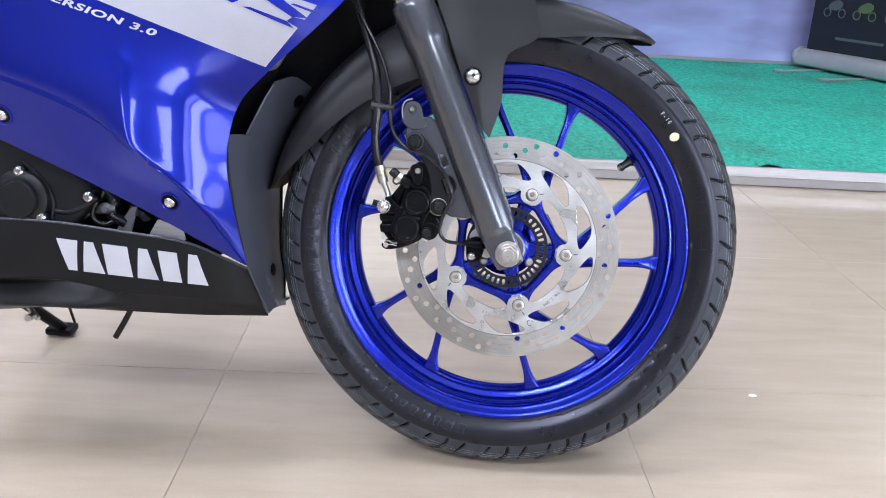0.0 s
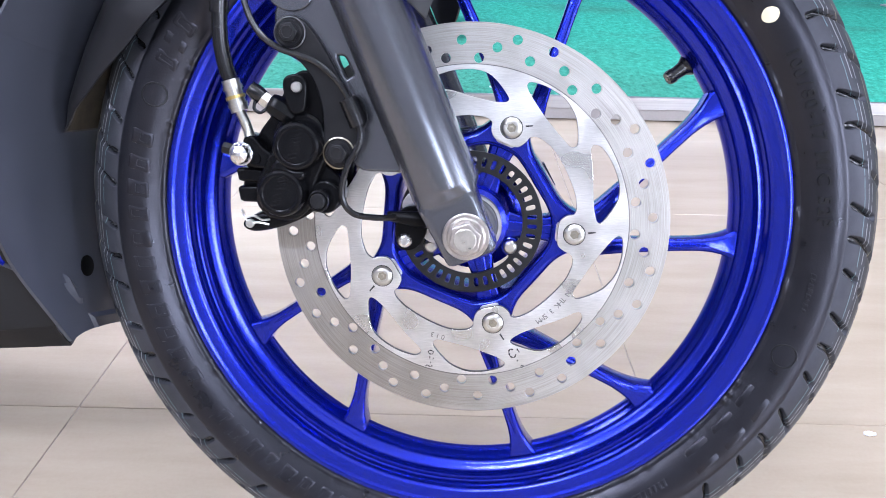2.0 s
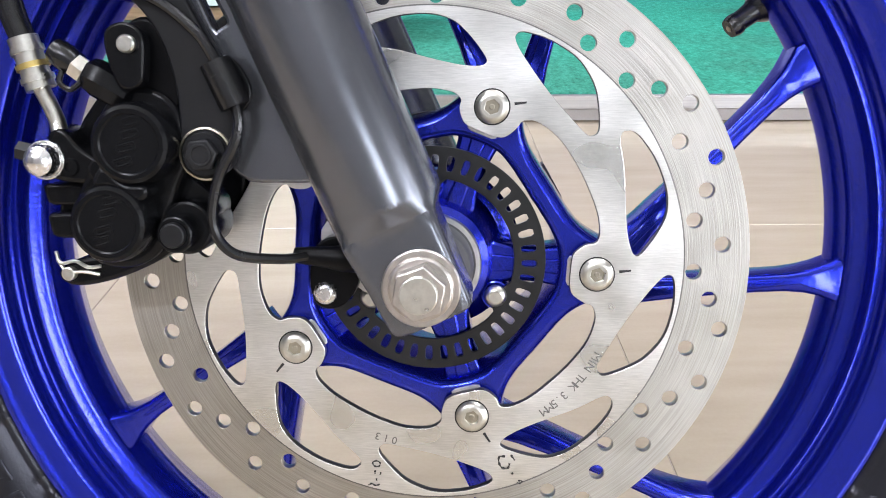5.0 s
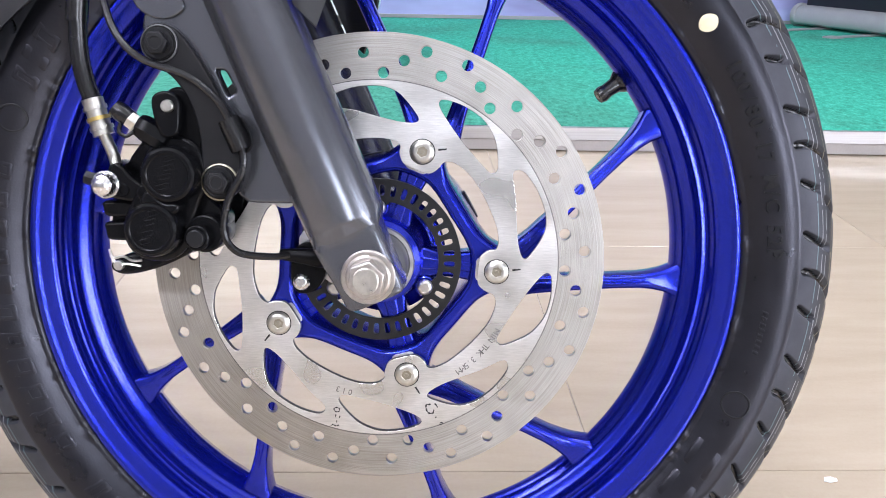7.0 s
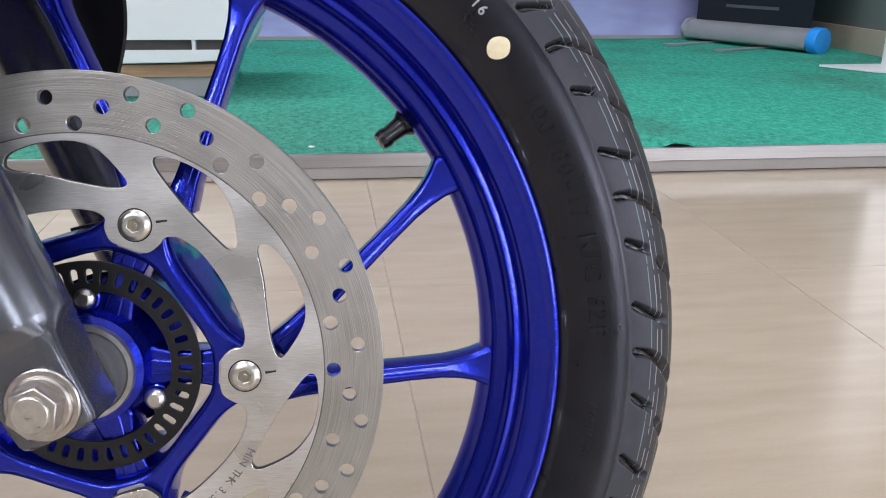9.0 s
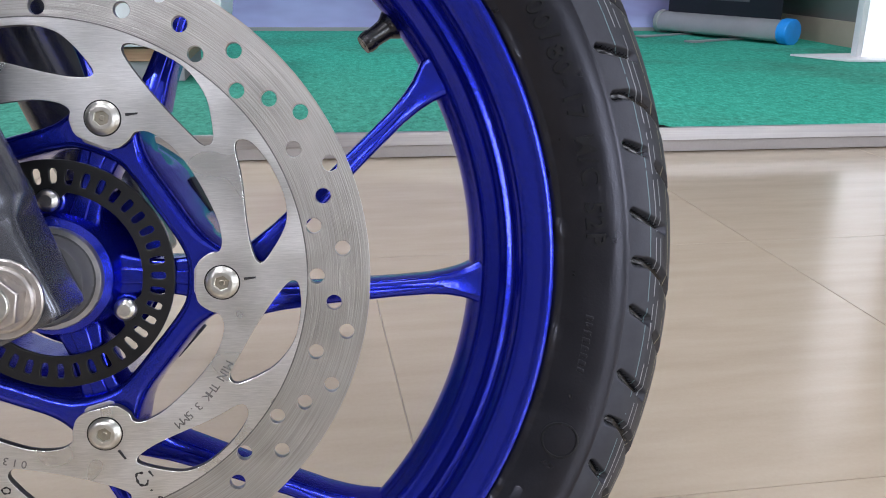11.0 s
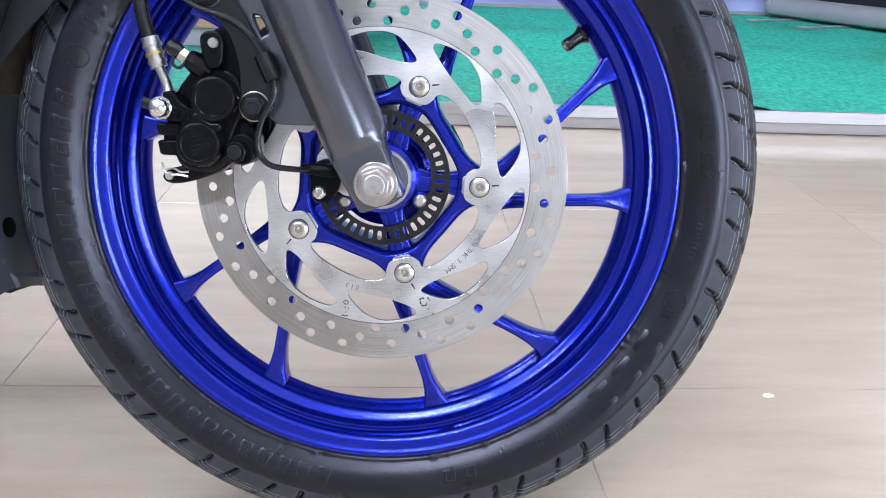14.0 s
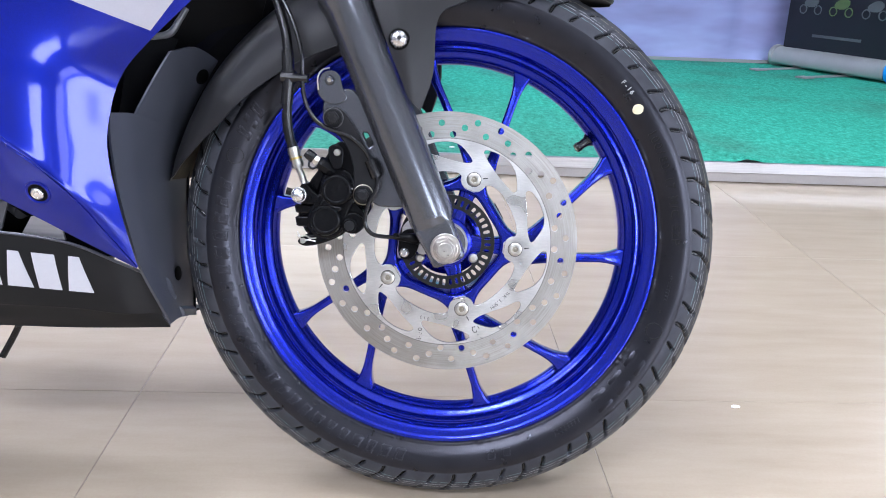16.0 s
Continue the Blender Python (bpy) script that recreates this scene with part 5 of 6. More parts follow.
def fender_mesh():
    rows, inner = [], []
    for th in np.linspace(57.5, 170.5, 84):
        re = float(np.interp(th, *zip(*EDGE)))
        hw = float(np.interp(th, [57.5, 59, 63, 72, 90, 150, 166, 170.5], [0.012, 0.026, 0.046, 0.060, 0.067, 0.067, 0.056, 0.040]))
        rc = 0.3175 + 0.004 * math.exp(-((th - 58) / 6) ** 2)
        c, s = math.cos(radians(th)), math.sin(radians(th))
        for out, k in ((rows, 0.0), (inner, 0.0028)):
            row = []
            for ph in np.linspace(-90, 90, 29):
                w = math.sin(radians(abs(ph))) ** 0.75 * math.copysign(1, ph)
                r = rc - (rc - re) * (1 - math.cos(radians(ph))) ** 1.25 - k * math.cos(radians(ph))
                row.append((r * c, MID + w * (hw - k), r * s))
            out.append(row)
    a, b = grid(rows), grid(inner)
    nr, nc = len(rows), len(rows[0])
    rim_path = [(i, 0) for i in range(nr)] + [(nr - 1, j) for j in range(1, nc)] + [(i, nc - 1) for i in range(nr - 2, -1, -1)] + [(0, j) for j in range(nc - 2, 0, -1)]
    band = grid([[rows[i][j] for i, j in rim_path + rim_path[:1]], [inner[i][j] for i, j in rim_path + rim_path[:1]]])
    bm = joined(a, b, band)
    bmesh.ops.remove_doubles(bm, verts=bm.verts, dist=1e-6)
    return bm


part("guard", fender_mesh(), FENDER, fender, "matt dark grey plastic mudguard", 40)
liner = []
for th in np.linspace(146, 170.2, 22):
    re = float(np.interp(th, *zip(*EDGE)))
    hw = float(np.interp(th, [146, 150, 166, 170.5], [0.067, 0.067, 0.056, 0.040])) - 0.0036
    c, s = math.cos(radians(th)), math.sin(radians(th))
    row = []
    for ph in np.linspace(-84, 84, 27):
        r = 0.3175 - (0.3175 - re) * (1 - math.cos(radians(ph))) ** 1.25 - 0.0036 * math.cos(radians(ph))
        row.append((r * c, MID + math.sin(radians(abs(ph))) ** 0.75 * math.copysign(1, ph) * hw, r * s))
    liner.append(row)
part("guard_liner", grid(liner), DUST, fender, "dusty brown inner face of the mudguard")
FLAP = [[(-0.119, -0.040, 0.330), (-0.060, -0.034, 0.330), (0.010, -0.002, 0.318)],
        [(-0.095, -0.043, 0.276), (-0.050, -0.040, 0.276), (0.020, -0.007, 0.264)],
        [(-0.078, -0.047, 0.232), (-0.052, -0.0470, 0.232), (-0.0165, -0.032, 0.236)],
        [(-0.066, -0.048, 0.200), (-0.046, -0.0490, 0.194), (-0.0205, -0.038, 0.178)],
        [(-0.0435, -0.0475, 0.150), (-0.039, -0.0470, 0.146), (-0.0315, -0.045, 0.139)]]
for sign in (1, -1):
    rows = [[(x, MID + (y - MID) * sign, z) for x, y, z in row] for row in FLAP]
    part("side_flap", sheet(rows, 0.0030), FENDER, fender)
bolt_ob = part("fender_bolt", lathe([(0, -0.0565), (0.0040, -0.0560), (0.0072, -0.0540), (0.0088, -0.0515), (0.0092, -0.0495), (0, -0.0495)], 36, False, -0.0558, 0.2090), CHROME, fender, "domed bright steel fender bolt")
# near-black ring drawn for the shade in the recess round the bolt
part("recess_shade_ring", lathe([(0.0088, -0.0508), (0.0104, -0.0508), (0.0108, -0.0490), (0.0088, -0.0490)], 36, True, -0.0558, 0.2090), RECESS_SHADE, fender)
# black dot drawn for the shaded socket
part("socket", flat([circle(0.0022, 12, -0.0550, 0.2098)], -0.0570, -0.0560, 0.0002), INK_AND_SHADE, bolt_ob)
screw(-0.1265, 0.1665, -0.036, 0.0052, fender, FORK, 0.45)
part("stay", flat([soft([(-0.1400, 0.150), (-0.1370, 0.172), (-0.1270, 0.1775), (-0.1160, 0.174), (-0.1130, 0.158), (-0.1060, 0.148), (-0.1220, 0.140)], 2)], -0.0360, -0.0320, 0.0008), FORK, fender)

part("cable_guide", tube([(-0.1375, -0.0375, 0.1560), (-0.1385, -0.0375, 0.1680), (-0.1345, -0.0375, 0.1760), (-0.1265, -0.0375, 0.1790)], 0.0008, 8), SOCKET, fender, "dull steel wire cable guide")

# ---- fairing ----
fairing = new("fairing")
fairing.parent = bike
side = [[(-0.700, -0.165, 0.330), (-0.560, -0.160, 0.340), (-0.470, -0.146, 0.348), (-0.400, -0.130, 0.354), (-0.300, -0.104, 0.360), (-0.166, -0.064, 0.370)],
        [(-0.700, -0.166, 0.268), (-0.560, -0.162, 0.262), (-0.470, -0.148, 0.266), (-0.400, -0.132, 0.271), (-0.312, -0.109, 0.280), (-0.200, -0.076, 0.294)],
        [(-0.700, -0.166, 0.240), (-0.570, -0.160, 0.220), (-0.465, -0.149, 0.214), (-0.425, -0.137, 0.211), (-0.360, -0.112, 0.207), (-0.2935, -0.077, 0.199)],
        [(-0.695, -0.163, 0.228), (-0.558, -0.158, 0.197), (-0.455, -0.150, 0.183), (-0.425, -0.1385, 0.179), (-0.375, -0.1145, 0.172), (-0.3265, -0.072, 0.162)],
        [(-0.690, -0.160, 0.215), (-0.545, -0.155, 0.175), (-0.450, -0.1505, 0.154), (-0.425, -0.1405, 0.148), (-0.378, -0.1180, 0.139), (-0.337, -0.077, 0.124)],
        [(-0.680, -0.158, 0.206), (-0.508, -0.150, 0.157), (-0.440, -0.1455, 0.116), (-0.420, -0.1385, 0.103), (-0.379, -0.1190, 0.087), (-0.338, -0.081, 0.083)],
        [(-0.670, -0.156, 0.202), (-0.480, -0.148, 0.141), (-0.430, -0.1390, 0.104), (-0.385, -0.125, 0.070), (-0.356, -0.102, 0.040), (-0.329, -0.071, 0.023)],
        [(-0.660, -0.154, 0.200), (-0.470, -0.147, 0.135), (-0.420, -0.1310, 0.094), (-0.372, -0.112, 0.052), (-0.342, -0.080, 0.006), (-0.318, -0.056, -0.033)]]
side_mesh = sheet(side, 0.0030, 8, 6)
side_tree = BVHTree.FromBMesh(side_mesh)
part("side_panel", side_mesh, PAINT, fairing, "gloss metallic blue side panel")
lower = [[(-0.660, -0.1545, 0.199), (-0.470, -0.1475, 0.134), (-0.372, -0.1125, 0.051), (-0.342, -0.0805, 0.005), (-0.3185, -0.0565, -0.034)],
         [(-0.640, -0.128, 0.150), (-0.500, -0.126, 0.098), (-0.400, -0.105, 0.040), (-0.350, -0.079, 0.000), (-0.3190, -0.0560, -0.0345)],
         [(-0.640, -0.112, 0.122), (-0.508, -0.108, 0.068), (-0.428, -0.094, 0.029), (-0.368, -0.074, -0.006), (-0.3195, -0.0550, -0.0350)]]
lower_mesh = sheet(lower, 0.0030, 8, 6)
part("lower_facet", lower_mesh.copy(), PAINT, fairing, "gloss metallic blue lower facet")
tail = [[(-0.72, -0.172, 0.30), (-0.66, -0.171, 0.31), (-0.60, -0.168, 0.315)], [(-0.72, -0.172, 0.25), (-0.66, -0.172, 0.24), (-0.590, -0.168, 0.255)], [(-0.72, -0.172, 0.22), (-0.66, -0.172, 0.205), (-0.570, -0.166, 0.190)]]
part("rear_panel", sheet(tail, 0.003), PAINT, fairing)
# the unseen upper fairing, added over the fork and the wheel to shade them
nose = [[(-0.45, -0.150, 0.395), (-0.30, -0.118, 0.405), (-0.166, -0.075, 0.415), (-0.06, -0.03, 0.445), (0.03, 0.03, 0.475), (0.06, MID, 0.49)],
        [(-0.45, -0.170, 0.50), (-0.30, -0.150, 0.52), (-0.15, -0.110, 0.55), (-0.04, -0.05, 0.57), (0.03, 0.02, 0.58), (0.05, MID, 0.585)],
        [(-0.45, -0.120, 0.68), (-0.32, -0.10, 0.70), (-0.20, -0.06, 0.72), (-0.10, -0.02, 0.70), (-0.04, 0.03, 0.68), (-0.02, MID, 0.675)],
        [(-0.45, MID, 0.72), (-0.33, MID, 0.74), (-0.22, MID, 0.75), (-0.12, MID, 0.72), (-0.05, MID, 0.69), (-0.022, MID, 0.677)]]
for sign in (1, -1):
    part("nose_shade_panel", sheet([[(x, MID + (y - MID) * sign, z) for x, y, z in row] for row in nose], 0.003), PAINT, fairing, "unseen gloss metallic blue upper fairing, added for its shade")


def laid_on(tree, corners, lift, nu, nv):
    """A thin film laid on a panel between four places in (x, z)."""
    front, behind = [], []
    for i in range(nv + 1):
        v = i / nv
        row, under = [], []
        for j in range(nu + 1):
            u = j / nu
            x = (corners[0][0] * (1 - u) + corners[1][0] * u) * (1 - v) + (corners[3][0] * (1 - u) + corners[2][0] * u) * v
            z = (corners[0][1] * (1 - u) + corners[1][1] * u) * (1 - v) + (corners[3][1] * (1 - u) + corners[2][1] * u) * v
            place, normal, _, _ = tree.ray_cast(Vector((x, -0.4, z)), Vector((0, 1, 0)))
            if place is None:
                place, normal, _, _ = tree.find_nearest(Vector((x, -0.1, z)))
            n = normal if normal.y < 0 else -normal
            row.append(place + n * lift)
            under.append(place - n * 0.0004)
        front.append(row)
        behind.append(under)
    rim_path = [(i, 0) for i in range(nv + 1)] + [(nv, j) for j in range(1, nu + 1)] + [(i, nu) for i in range(nv - 1, -1, -1)] + [(0, j) for j in range(nu - 1, 0, -1)]
    band = grid([[front[i][j] for i, j in rim_path + rim_path[:1]], [behind[i][j] for i, j in rim_path + rim_path[:1]]])
    return joined(grid(front), band)


def decal(corners, name, material, label="", lift=0.0004, nu=14, nv=8):
    return part(name, laid_on(side_tree, corners, lift, nu, nv), material, fairing, label)


decal([(-0.560, 0.330), (-0.1645, 0.366), (-0.2955, 0.2042), (-0.470, 0.2635)], "silver_stripe", DECAL, "silver white graphic on the blue panel", 0.0004, 40, 24)
# slanted blue strokes of the model sign, as plain shapes
for quad in ([(-0.3161, 0.2674), (-0.3085, 0.2678), (-0.2702, 0.2565), (-0.2628, 0.2491)], [(-0.2702, 0.2565), (-0.2638, 0.2615), (-0.2473, 0.2590), (-0.2560, 0.2490)], [(-0.2960, 0.2800), (-0.2752, 0.2800), (-0.2470, 0.2610), (-0.2650, 0.2615)],
             [(-0.2658, 0.2748), (-0.2617, 0.2758), (-0.2300, 0.2675), (-0.2352, 0.2660)], [(-0.2577, 0.2812), (-0.2200, 0.2840), (-0.2240, 0.2755), (-0.2275, 0.2740)], [(-0.3480, 0.2810), (-0.3120, 0.2810), (-0.3219, 0.2726), (-0.3270, 0.2705)]):
    decal(quad, "blue_stroke", PAINT, "plain blue graphic stroke", 0.0016, 10, 5)
# the slanted white words
words = lettering("VERSION 3.0", 0.0104, 0.0002, 1.10, bold=0.00028)
base, slope = Vector((-0.4632, 0.2472)), math.atan2(-0.0320, 0.1132)
for v in words.verts:
    x, z = v.co.x * 1.95 - v.co.z * -0.35, v.co.z
    p = base + Vector((x * math.cos(slope) - z * math.sin(slope), x * math.sin(slope) + z * math.cos(slope)))
    place, normal, _, _ = side_tree.ray_cast(Vector((p.x, -0.4, p.y)), Vector((0, 1, 0)))
    v.co = Vector((p.x, (place.y if place else -0.16) - 0.0006 + v.co.y, p.y))
part("white_lettering", words, LETTER, fairing, "slanted white lettering")
lower_tree = BVHTree.FromBMesh(lower_mesh)
for x, z in ((-0.3958, 0.0434), (-0.5804, 0.1325)):
    place, normal, _, _ = lower_tree.ray_cast(Vector((x, -0.4, z)), Vector((0, 1, 0)))
    normal = normal if normal.y < 0 else -normal
    stand_up = Matrix.Translation(place) @ normal.to_track_quat("-Y", "Z").to_matrix().to_4x4()
    part("bolt_well", moved(lathe([(0.0078, 0.0004), (0.0096, -0.0002), (0.0112, -0.0018), (0.0126, -0.0014), (0.0132, 0.0010), (0.0078, 0.0020)], 36, True), stand_up), PAINT, fairing)
    # near-black disc puts the well's shade into the colour
    part("well_shade_disc", moved(drum(0.0100, -0.0003, 0.0010, 0, 0, 0.0002), stand_up), RECESS_SHADE, fairing)
    head = joined(lathe([(0, -0.0042), (0.0032, -0.0042), (0.0052, -0.0036), (0.0064, -0.0022), (0.0066, -0.0004), (0, -0.0004)], 28), flat([circle(0.0040, 24), circle(0.0026, 6)], -0.0046, -0.0040, 0.0002))
    part("fairing_bolt", moved(head, stand_up), CHROME, fairing, "bright fairing bolt")

# dark duct panel between the fairing and the wheel
# it sweeps from the side panel back to the middle, in front of the radiator
duct = [[(-0.3412, -0.0680, 0.1239), (-0.3268, -0.0360, 0.1234), (-0.3136, 0.0150, 0.1124), (-0.3021, 0.0780, 0.1036)],
        [(-0.3378, -0.0720, 0.0908), (-0.3269, -0.0360, 0.0868), (-0.3175, 0.0200, 0.0777), (-0.3095, 0.0800, 0.0673)],
        [(-0.3317, -0.0660, 0.0392), (-0.3232, -0.0350, 0.0374), (-0.3174, 0.0200, 0.0295), (-0.3093, 0.0800, 0.0207)],
        [(-0.3236, -0.0560, -0.0061), (-0.3165, -0.0250, -0.0094), (-0.3124, 0.0250, -0.0197), (-0.3076, 0.0800, -0.0359)],
        [(-0.3178, -0.0420, -0.0410), (-0.3126, -0.0120, -0.0455), (-0.3095, 0.0300, -0.0565), (-0.3022, 0.0800, -0.0666)],
        [(-0.3004, -0.0030, -0.1039), (-0.2998, 0.0150, -0.1024), (-0.2990, 0.0400, -0.1044), (-0.3005, 0.0770, -0.1108)]]
duct_top = [[(-0.2999, -0.0100, 0.1903), (-0.2824, 0.0250, 0.1986), (-0.2639, 0.0650, 0.1844)],
            [(-0.3112, -0.0220, 0.1632), (-0.2958, 0.0200, 0.1667), (-0.2756, 0.0700, 0.1620)],
            [(-0.3215, -0.0330, 0.1364), (-0.3082, 0.0120, 0.1348), (-0.2920, 0.0750, 0.1300)],
            [(-0.3268, -0.0360, 0.1234), (-0.3136, 0.0150, 0.1124), (-0.3021, 0.0780, 0.1036)]]
duct_mesh = joined(sheet(duct, 0.0028, 8, 6), sheet(duct_top, 0.0028, 8, 6))
duct_tree = BVHTree.FromBMesh(duct_mesh)
part("duct_panel", duct_mesh, COWL, fairing, "satin dark grey duct panel")
part("duct_edge", tube([row[-1] for row in duct], 0.0022, 8), PLASTIC, fairing)
# black discs on the panel stand for the shade in its clip holes
for x, z, r in ((-0.3085, -0.0550, 0.0085), (-0.2833, 0.1690, 0.0090)):
    place, normal, _, _ = duct_tree.ray_cast(Vector((x, -0.4, z)), Vector((0, 1, 0)))
    normal = normal if normal.y < 0 else -normal
    hole = moved(drum(r, -0.0007, 0.0030, 0, 0, 0.0004), Matrix.Translation(place) @ normal.to_track_quat("-Y", "Z").to_matrix().to_4x4())
    part("clip_hole_shade", hole, RECESS_SHADE, fairing, "black disc for the shade in a clip hole")
# near-black sheets added to close the gaps, their shade put into the colour
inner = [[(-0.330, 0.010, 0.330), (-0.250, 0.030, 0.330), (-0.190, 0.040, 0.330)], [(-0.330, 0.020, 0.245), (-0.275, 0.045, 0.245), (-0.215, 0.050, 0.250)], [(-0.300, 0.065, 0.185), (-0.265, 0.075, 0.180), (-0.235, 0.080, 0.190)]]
part("recess_backing", sheet(inner, 0.003), RECESS_SHADE, fairing)
part("inner_liner", flat([polar([(316, k) for k in range(158, 108, -4)]) + [(-0.100, 0.380), (-0.330, 0.380), (-0.330, 0.125)]], 0.056, 0.060, 0.0005), RECESS_SHADE, fairing)
part("recess_shade_sheet", sheet([[(-0.3806, 0.000, 0.2136), (-0.3496, 0.030, 0.2227), (-0.3037, 0.050, 0.2271)], [(-0.3811, 0.000, 0.1639), (-0.3547, 0.020, 0.1664), (-0.3229, 0.035, 0.1688)], [(-0.3772, -0.010, 0.1136), (-0.3557, 0.000, 0.1104), (-0.3351, 0.020, 0.1072)]], 0.003), RECESS_SHADE, fairing)
part("panel_bracket", tube([(-0.3161, -0.020, 0.2037), (-0.3043, 0.0, 0.2105), (-0.2960, 0.004, 0.2240), (-0.2875, 0.004, 0.2377)], [0.003, 0.004, 0.0035, 0.003], 10), GREY, fairing, "dull grey bracket")
part("headstock_cover", sheet([[(-0.30, 0.03, 0.42), (-0.15, 0.02, 0.42), (0.0, 0.04, 0.42), (0.08, 0.06, 0.40)], [(-0.31, 0.05, 0.34), (-0.17, 0.045, 0.345), (-0.03, 0.05, 0.345), (0.06, 0.06, 0.345)], [(-0.32, 0.055, 0.15), (-0.21, 0.06, 0.225), (-0.08, 0.06, 0.300), (0.02, 0.062, 0.312)]], 0.003), BLACK, fairing)

# ---- belly pan ----
belly = new("belly_pan")
belly.parent = bike
pan = [[(-0.700, -0.092, 0.004), (-0.611, -0.088, 0.007), (-0.540, -0.082, 0.006), (-0.504, -0.077, 0.003), (-0.465, -0.071, -0.002), (-0.394, -0.057, -0.012), (-0.347, -0.045, -0.031), (-0.320, -0.031, -0.0445)],
       [(-0.700, -0.092, -0.030), (-0.612, -0.089, -0.028), (-0.542, -0.082, -0.030), (-0.505, -0.076, -0.033), (-0.467, -0.0695, -0.036), (-0.394, -0.055, -0.042), (-0.345, -0.041, -0.056), (-0.315, -0.022, -0.066)],
       [(-0.700, -0.088, -0.064), (-0.613, -0.085, -0.063), (-0.546, -0.077, -0.062), (-0.506, -0.071, -0.067), (-0.468, -0.064, -0.074), (-0.392, -0.048, -0.078), (-0.340, -0.033, -0.086), (-0.309, -0.011, -0.089)],
       [(-0.700, -0.064, -0.069), (-0.613, -0.062, -0.068), (-0.546, -0.072, -0.066), (-0.506, -0.0705, -0.071), (-0.468, -0.061, -0.079), (-0.392, -0.046, -0.083), (-0.340, -0.031, -0.090), (-0.309, -0.0095, -0.092)],
       [(-0.700, -0.080, -0.098), (-0.618, -0.078, -0.096), (-0.552, -0.087, -0.093), (-0.510, -0.081, -0.094), (-0.468, -0.056, -0.093), (-0.389, -0.038, -0.096), (-0.339, -0.023, -0.100), (-0.306, -0.0050, -0.101)],
       [(-0.700, -0.058, -0.112), (-0.627, -0.058, -0.110), (-0.557, -0.070, -0.100), (-0.512, -0.060, -0.102), (-0.468, -0.046, -0.104), (-0.386, -0.031, -0.106), (-0.338, -0.016, -0.1075), (-0.3025, 0.000, -0.1085)]]
pan_mesh = sheet(pan, 0.003, 7, 6)
pan_tree = BVHTree.FromBMesh(pan_mesh)
part("side_shell", pan_mesh, PLASTIC, belly, "matt black belly pan side")
low = [[(-0.70, -0.058, -0.1125), (-0.557, -0.070, -0.1005), (-0.468, -0.046, -0.1045), (-0.386, -0.031, -0.1065), (-0.303, 0.0, -0.109)], [(-0.70, 0.06, -0.122), (-0.557, 0.06, -0.116), (-0.468, 0.06, -0.116), (-0.386, 0.06, -0.114), (-0.32, 0.06, -0.112)], [(-0.70, 0.18, -0.1125), (-0.557, 0.178, -0.1005), (-0.468, 0.17, -0.1045), (-0.386, 0.155, -0.1065), (-0.303, 0.124, -0.109)]]
part("floor_shell", sheet(low, 0.003), PLASTIC, belly)


# slanted pale wedges and blocks in place of the maker's word
word0, word1 = Vector((-0.5430, -0.0115)), Vector((-0.3690, -0.0275))
WEDGE_DOWN, WEDGE_UP, WHOLE = ((0.0, 1.0, 0.70, 0.30),), ((0.30, 0.72, 1.0, 0.0),), ((0.0, 1.0, 1.0, 0.0),)
for start, w, shapes in ((0.0, 0.0245, WEDGE_DOWN), (0.140, 0.0250, WEDGE_UP), (0.302, 0.0290, WHOLE), (0.498, 0.0250, WEDGE_UP), (0.670, 0.0220, WHOLE), (0.832, 0.0245, WEDGE_UP)):
    o = word0.lerp(word1, start)
    span = (word1 - word0).normalized() * w
    drop = Vector((0.0058, -0.0380))
    for a, b, c, d in shapes:
        quad = [o + span * a, o + span * b, o + span * c + drop, o + span * d + drop]
        part("pale_block", laid_on(pan_tree, [tuple(q) for q in quad], 0.0005, 6, 6), LETTER, belly, "plain pale grey block")
part("upper_lip", tube([(-0.700, -0.0925, 0.0055), (-0.611, -0.0885, 0.0085), (-0.540, -0.0825, 0.0075), (-0.465, -0.0715, -0.0005), (-0.394, -0.0575, -0.0105), (-0.347, -0.0455, -0.0295), (-0.321, -0.0320, -0.0435)], 0.0016, 8), COWL, belly)

# ---- engine behind the panels ----
engine = new("engine")
engine.parent = bike
part("case", joined(flat([soft([(-0.72, 0.120), (-0.62, 0.110), (-0.56, 0.088), (-0.515, 0.066), (-0.500, 0.040), (-0.52, 0.010), (-0.56, -0.03), (-0.72, -0.04)], 2)], -0.072, 0.19, 0.006, 3)), ARM, engine)
part("clutch_cover", lathe([(0, -0.090), (0.0200, -0.090), (0.0225, -0.0895), (0.0240, -0.0870), (0.0245, -0.0845), (0.0290, -0.0840), (0.0335, -0.0815), (0.0350, -0.0770), (0.0350, -0.066), (0, -0.066)], 64, False, -0.588, 0.0325), ARM, engine, "round black engine cover")
for x, z, y in ((-0.589, 0.0655, -0.080), (-0.562, 0.0115, -0.080), (-0.508, 0.0390, -0.073)):
    part("boss", drum(0.0085, y + 0.0005, -0.05, x, z), BLACK, engine)
    screw(x, z, y, 0.0068, engine, CHROME, 0.45, "case_bolt", 0.75)
part("hose", tube([(-0.505, -0.045, 0.052), (-0.488, -0.048, 0.036), (-0.492, -0.046, 0.018), (-0.475, -0.040, 0.006)], 0.008, 12), HOSE, engine)
part("hose", tube([(-0.50, -0.03, 0.060), (-0.470, -0.035, 0.040), (-0.440, -0.03, 0.020)], 0.010, 12), HOSE, engine)
part("pipe_end", tube([(-0.470, -0.02, 0.030), (-0.450, -0.028, 0.018)], 0.012, 16), GREY, engine)
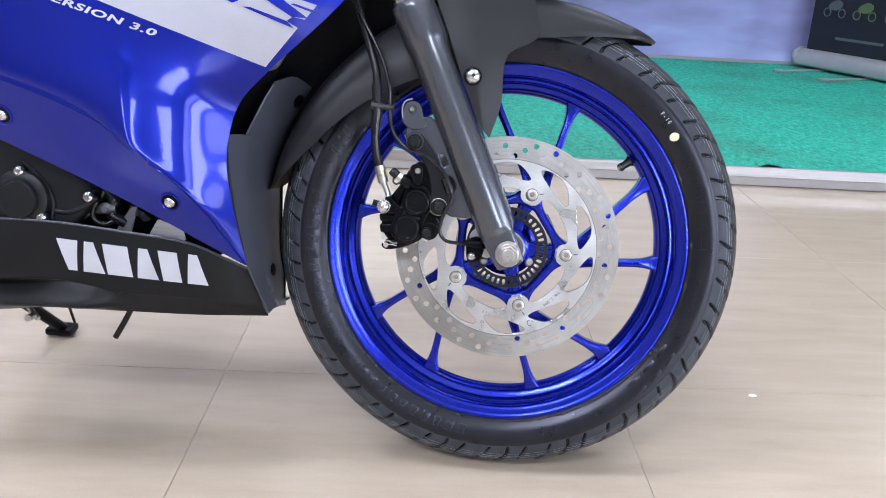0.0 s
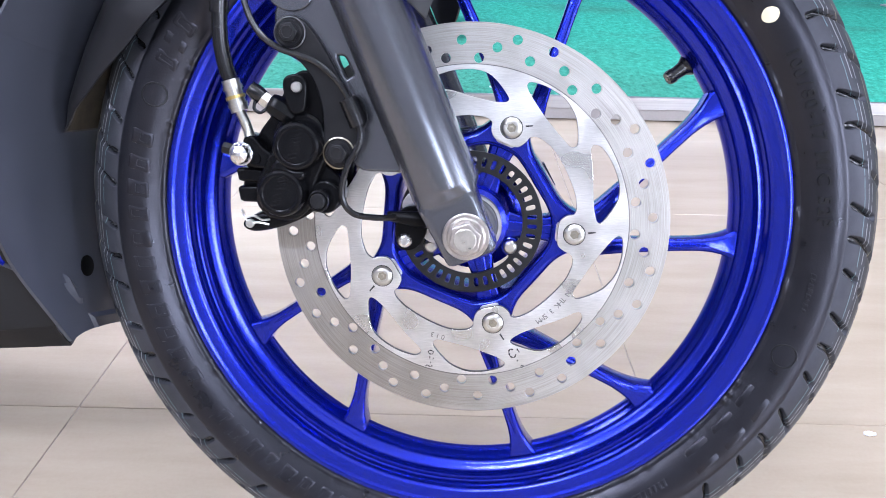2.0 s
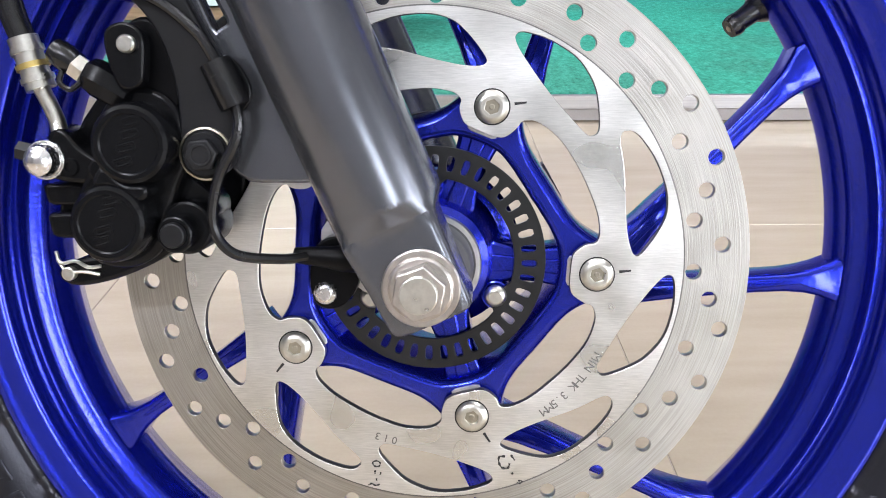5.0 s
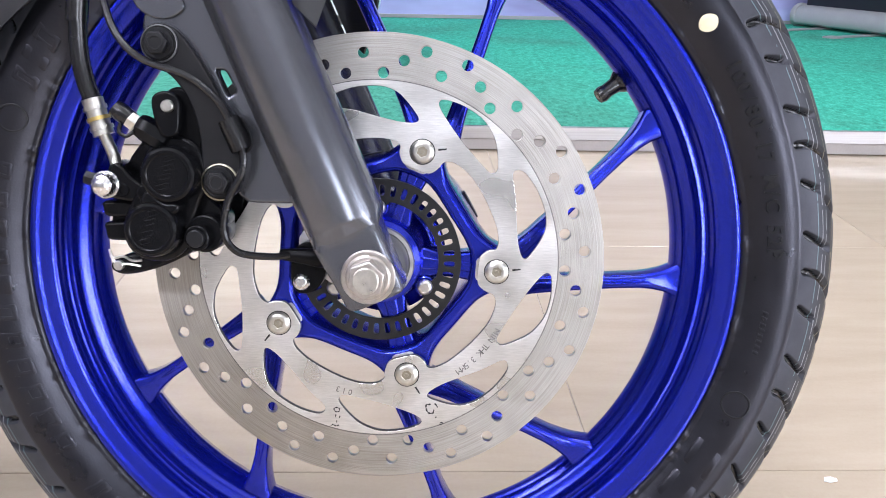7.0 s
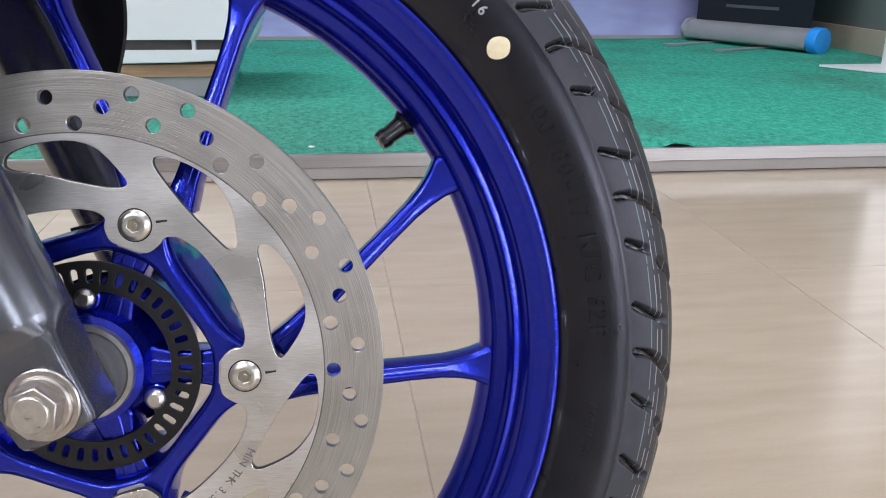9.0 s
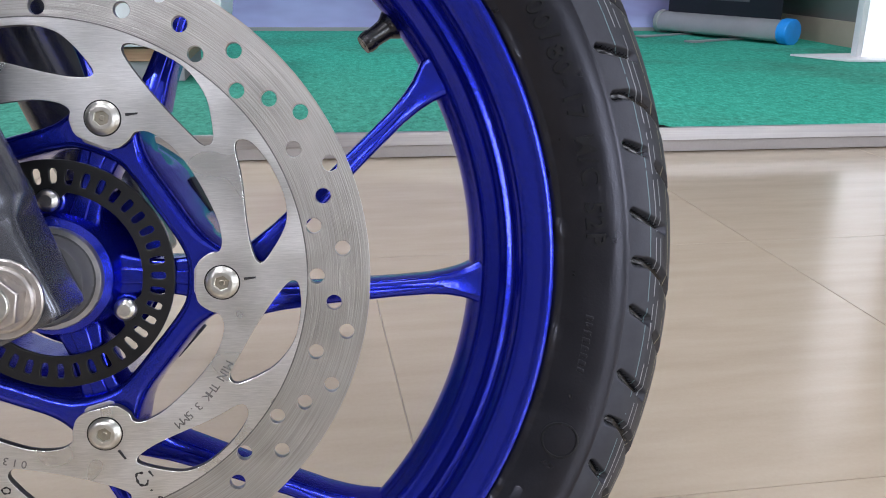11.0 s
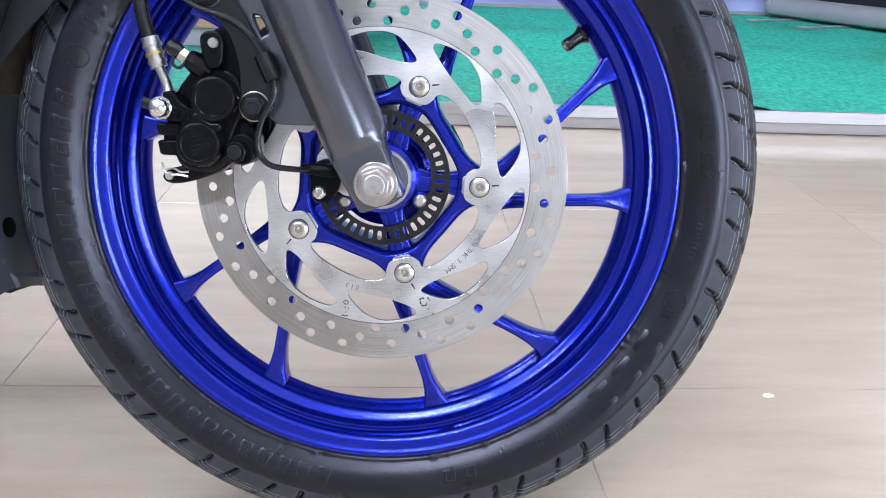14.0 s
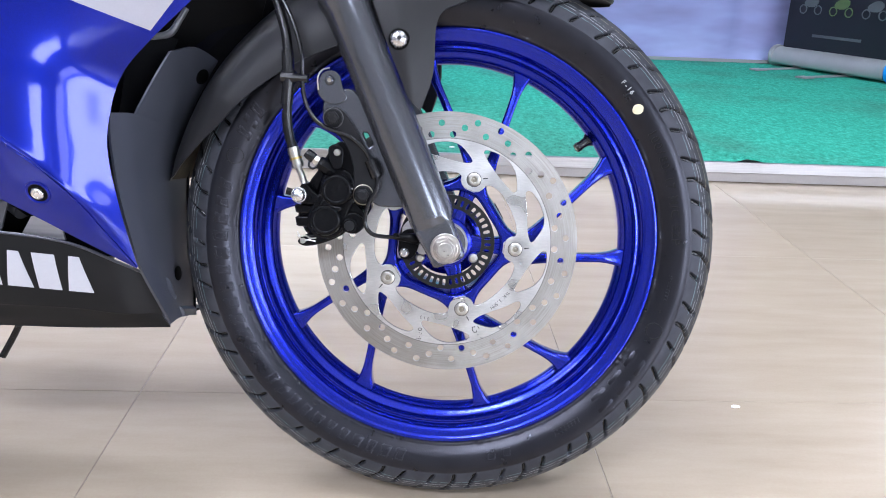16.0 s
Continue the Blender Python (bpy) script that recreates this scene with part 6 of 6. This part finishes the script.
part("radiator", block(-0.44, -0.36, -0.02, 0.15, -0.03, 0.20, 0.003), BLACK, engine)
part("bracket", flat([soft([(-0.445, -0.010), (-0.4315, 0.0150), (-0.400, 0.0035), (-0.396, -0.010)], 1, 0.06)], -0.050, -0.047, 0.0006), ALU, engine, "bright metal bracket plate")
part("bracket", flat([soft([(-0.486, -0.004), (-0.4675, 0.0270), (-0.4585, 0.0285), (-0.466, -0.004)], 1, 0.06)], -0.046, -0.043, 0.0006), GREY, engine)
part("cable_clip", moved(block(-0.0085, 0.0085, -0.003, 0.003, -0.0050, 0.0050, 0.0016), Matrix.Translation((-0.519, -0.052, 0.0175)) @ Matrix.Rotation(radians(-32), 4, "Y")), ALU, engine, "dull metal clip")
part("sensor_plug", joined(tube([(-0.508, -0.048, 0.0215), (-0.496, -0.052, 0.0245), (-0.484, -0.050, 0.0250)], [0.0055, 0.0070, 0.0058], 14), drum(0.0040, -0.060, -0.050, -0.494, 0.0235)), GREY, engine, "grey sensor plug")
part("hose", tube([(-0.498, -0.052, 0.044), (-0.508, -0.056, 0.028), (-0.510, -0.055, 0.012), (-0.498, -0.050, 0.004), (-0.482, -0.046, 0.012)], 0.0036, 12), HOSE, engine)
part("gasket_ridge", tube([(-0.590, -0.0735, 0.078), (-0.569, -0.0735, 0.061), (-0.557, -0.0735, 0.046), (-0.551, -0.0735, 0.030), (-0.553, -0.0735, 0.010)], 0.0026, 10), ARM, engine)
part("case_flange", tube([(-0.553, -0.0725, 0.020), (-0.533, -0.0725, 0.019), (-0.514, -0.0720, 0.027), (-0.498, -0.0700, 0.038)], 0.0030, 10), ARM, engine)
part("crankcase", block(-0.72, -0.42, -0.01, 0.14, -0.09, 0.06, 0.01), BLACK, engine)

# ---- side stand and pegs below ----
stand = new("side_stand")
stand.parent = bike
STAND_FOOT = (-0.735, 0.325, -0.2350)
part("leg", tube([(-0.760, 0.130, -0.100), (-0.752, 0.220, -0.165), STAND_FOOT], [0.011, 0.010, 0.009], 14), BLACK, stand, "black side stand leg")
part("foot", moved(block(-0.026, 0.018, -0.017, 0.017, -0.006, 0.006, 0.005), Matrix.Translation(STAND_FOOT) @ Matrix.Rotation(radians(11.3), 4, "X")), BLACK, stand)
part("tang", tube([(-0.690, 0.240, -0.160), (-0.705, 0.300, -0.215)], 0.0025, 8), BLACK, stand)
part("spring_bolt", joined(tube([(-0.660, 0.060, -0.128), (-0.636, 0.050, -0.148)], 0.0035, 10), drum(0.0050, 0.03, 0.045, -0.640, -0.143)), ZINC, stand)
drain = new("drain_hose")
drain.parent = bike
part("hose", tube([(-0.515, 0.100, -0.112), (-0.535, 0.110, -0.150), (-0.552, 0.108, -0.183)], 0.0042, 10), HOSE, drain)

# ---- floor tiles ----
tile_meshes = {}


def tile_mesh(w, d):
    key = (round(w, 3), round(d, 3))
    if key not in tile_meshes:
        g, b = 0.0006, 0.0005
        bm = bmesh.new()
        lo = [bm.verts.new(p) for p in ((g, g, -0.008), (w - g, g, -0.008), (w - g, d - g, -0.008), (g, d - g, -0.008))]
        md = [bm.verts.new((v.co.x, v.co.y, -b)) for v in lo]
        hi = [bm.verts.new(p) for p in ((g + b, g + b, 0), (w - g - b, g + b, 0), (w - g - b, d - g - b, 0), (g + b, d - g - b, 0))]
        bm.faces.new(hi)
        for k in range(4):
            n = (k + 1) % 4
            bm.faces.new((lo[k], lo[n], md[n], md[k]))
            bm.faces.new((md[k], md[n], hi[n], hi[k]))
        mesh = bpy.data.meshes.new("floor_tile")
        bm.to_mesh(mesh)
        bm.free()
        mesh.materials.append(TILE)
        tile_meshes[key] = mesh
    return tile_meshes[key]


# the joints run slightly askew to the platform's edge; the last tiles are cut under walls and step
TILE_TURN = Matrix.Translation((FLOOR_X, FLOOR_Y, 0)) @ Matrix.Rotation(radians(0.85), 4, "Z") @ Matrix.Translation((-FLOOR_X, -FLOOR_Y, 0))
x_lines = [FLOOR_X + (0.6225 if k < 0 else 0.6385) * k for k in range(-7, 6)]
y_lines = [FLOOR_Y + TILE_Y * k for k in range(-8, 3)]
x_lines = [WEST - 0.05] + [x for x in x_lines if WEST + 0.06 < x < EAST - 0.06] + [EAST + 0.05]
y_lines = [SOUTH - 0.05] + [y for y in y_lines if SOUTH + 0.06 < y < STEP_Y - 0.08] + [STEP_Y + 0.06]
for x0, x1 in zip(x_lines, x_lines[1:]):
    for y0, y1 in zip(y_lines, y_lines[1:]):
        tile = new("tile", tile_mesh(x1 - x0, y1 - y0))
        tile.parent = floor
        tile.matrix_local = TILE_TURN @ Matrix.Translation((x0, y0, 0))
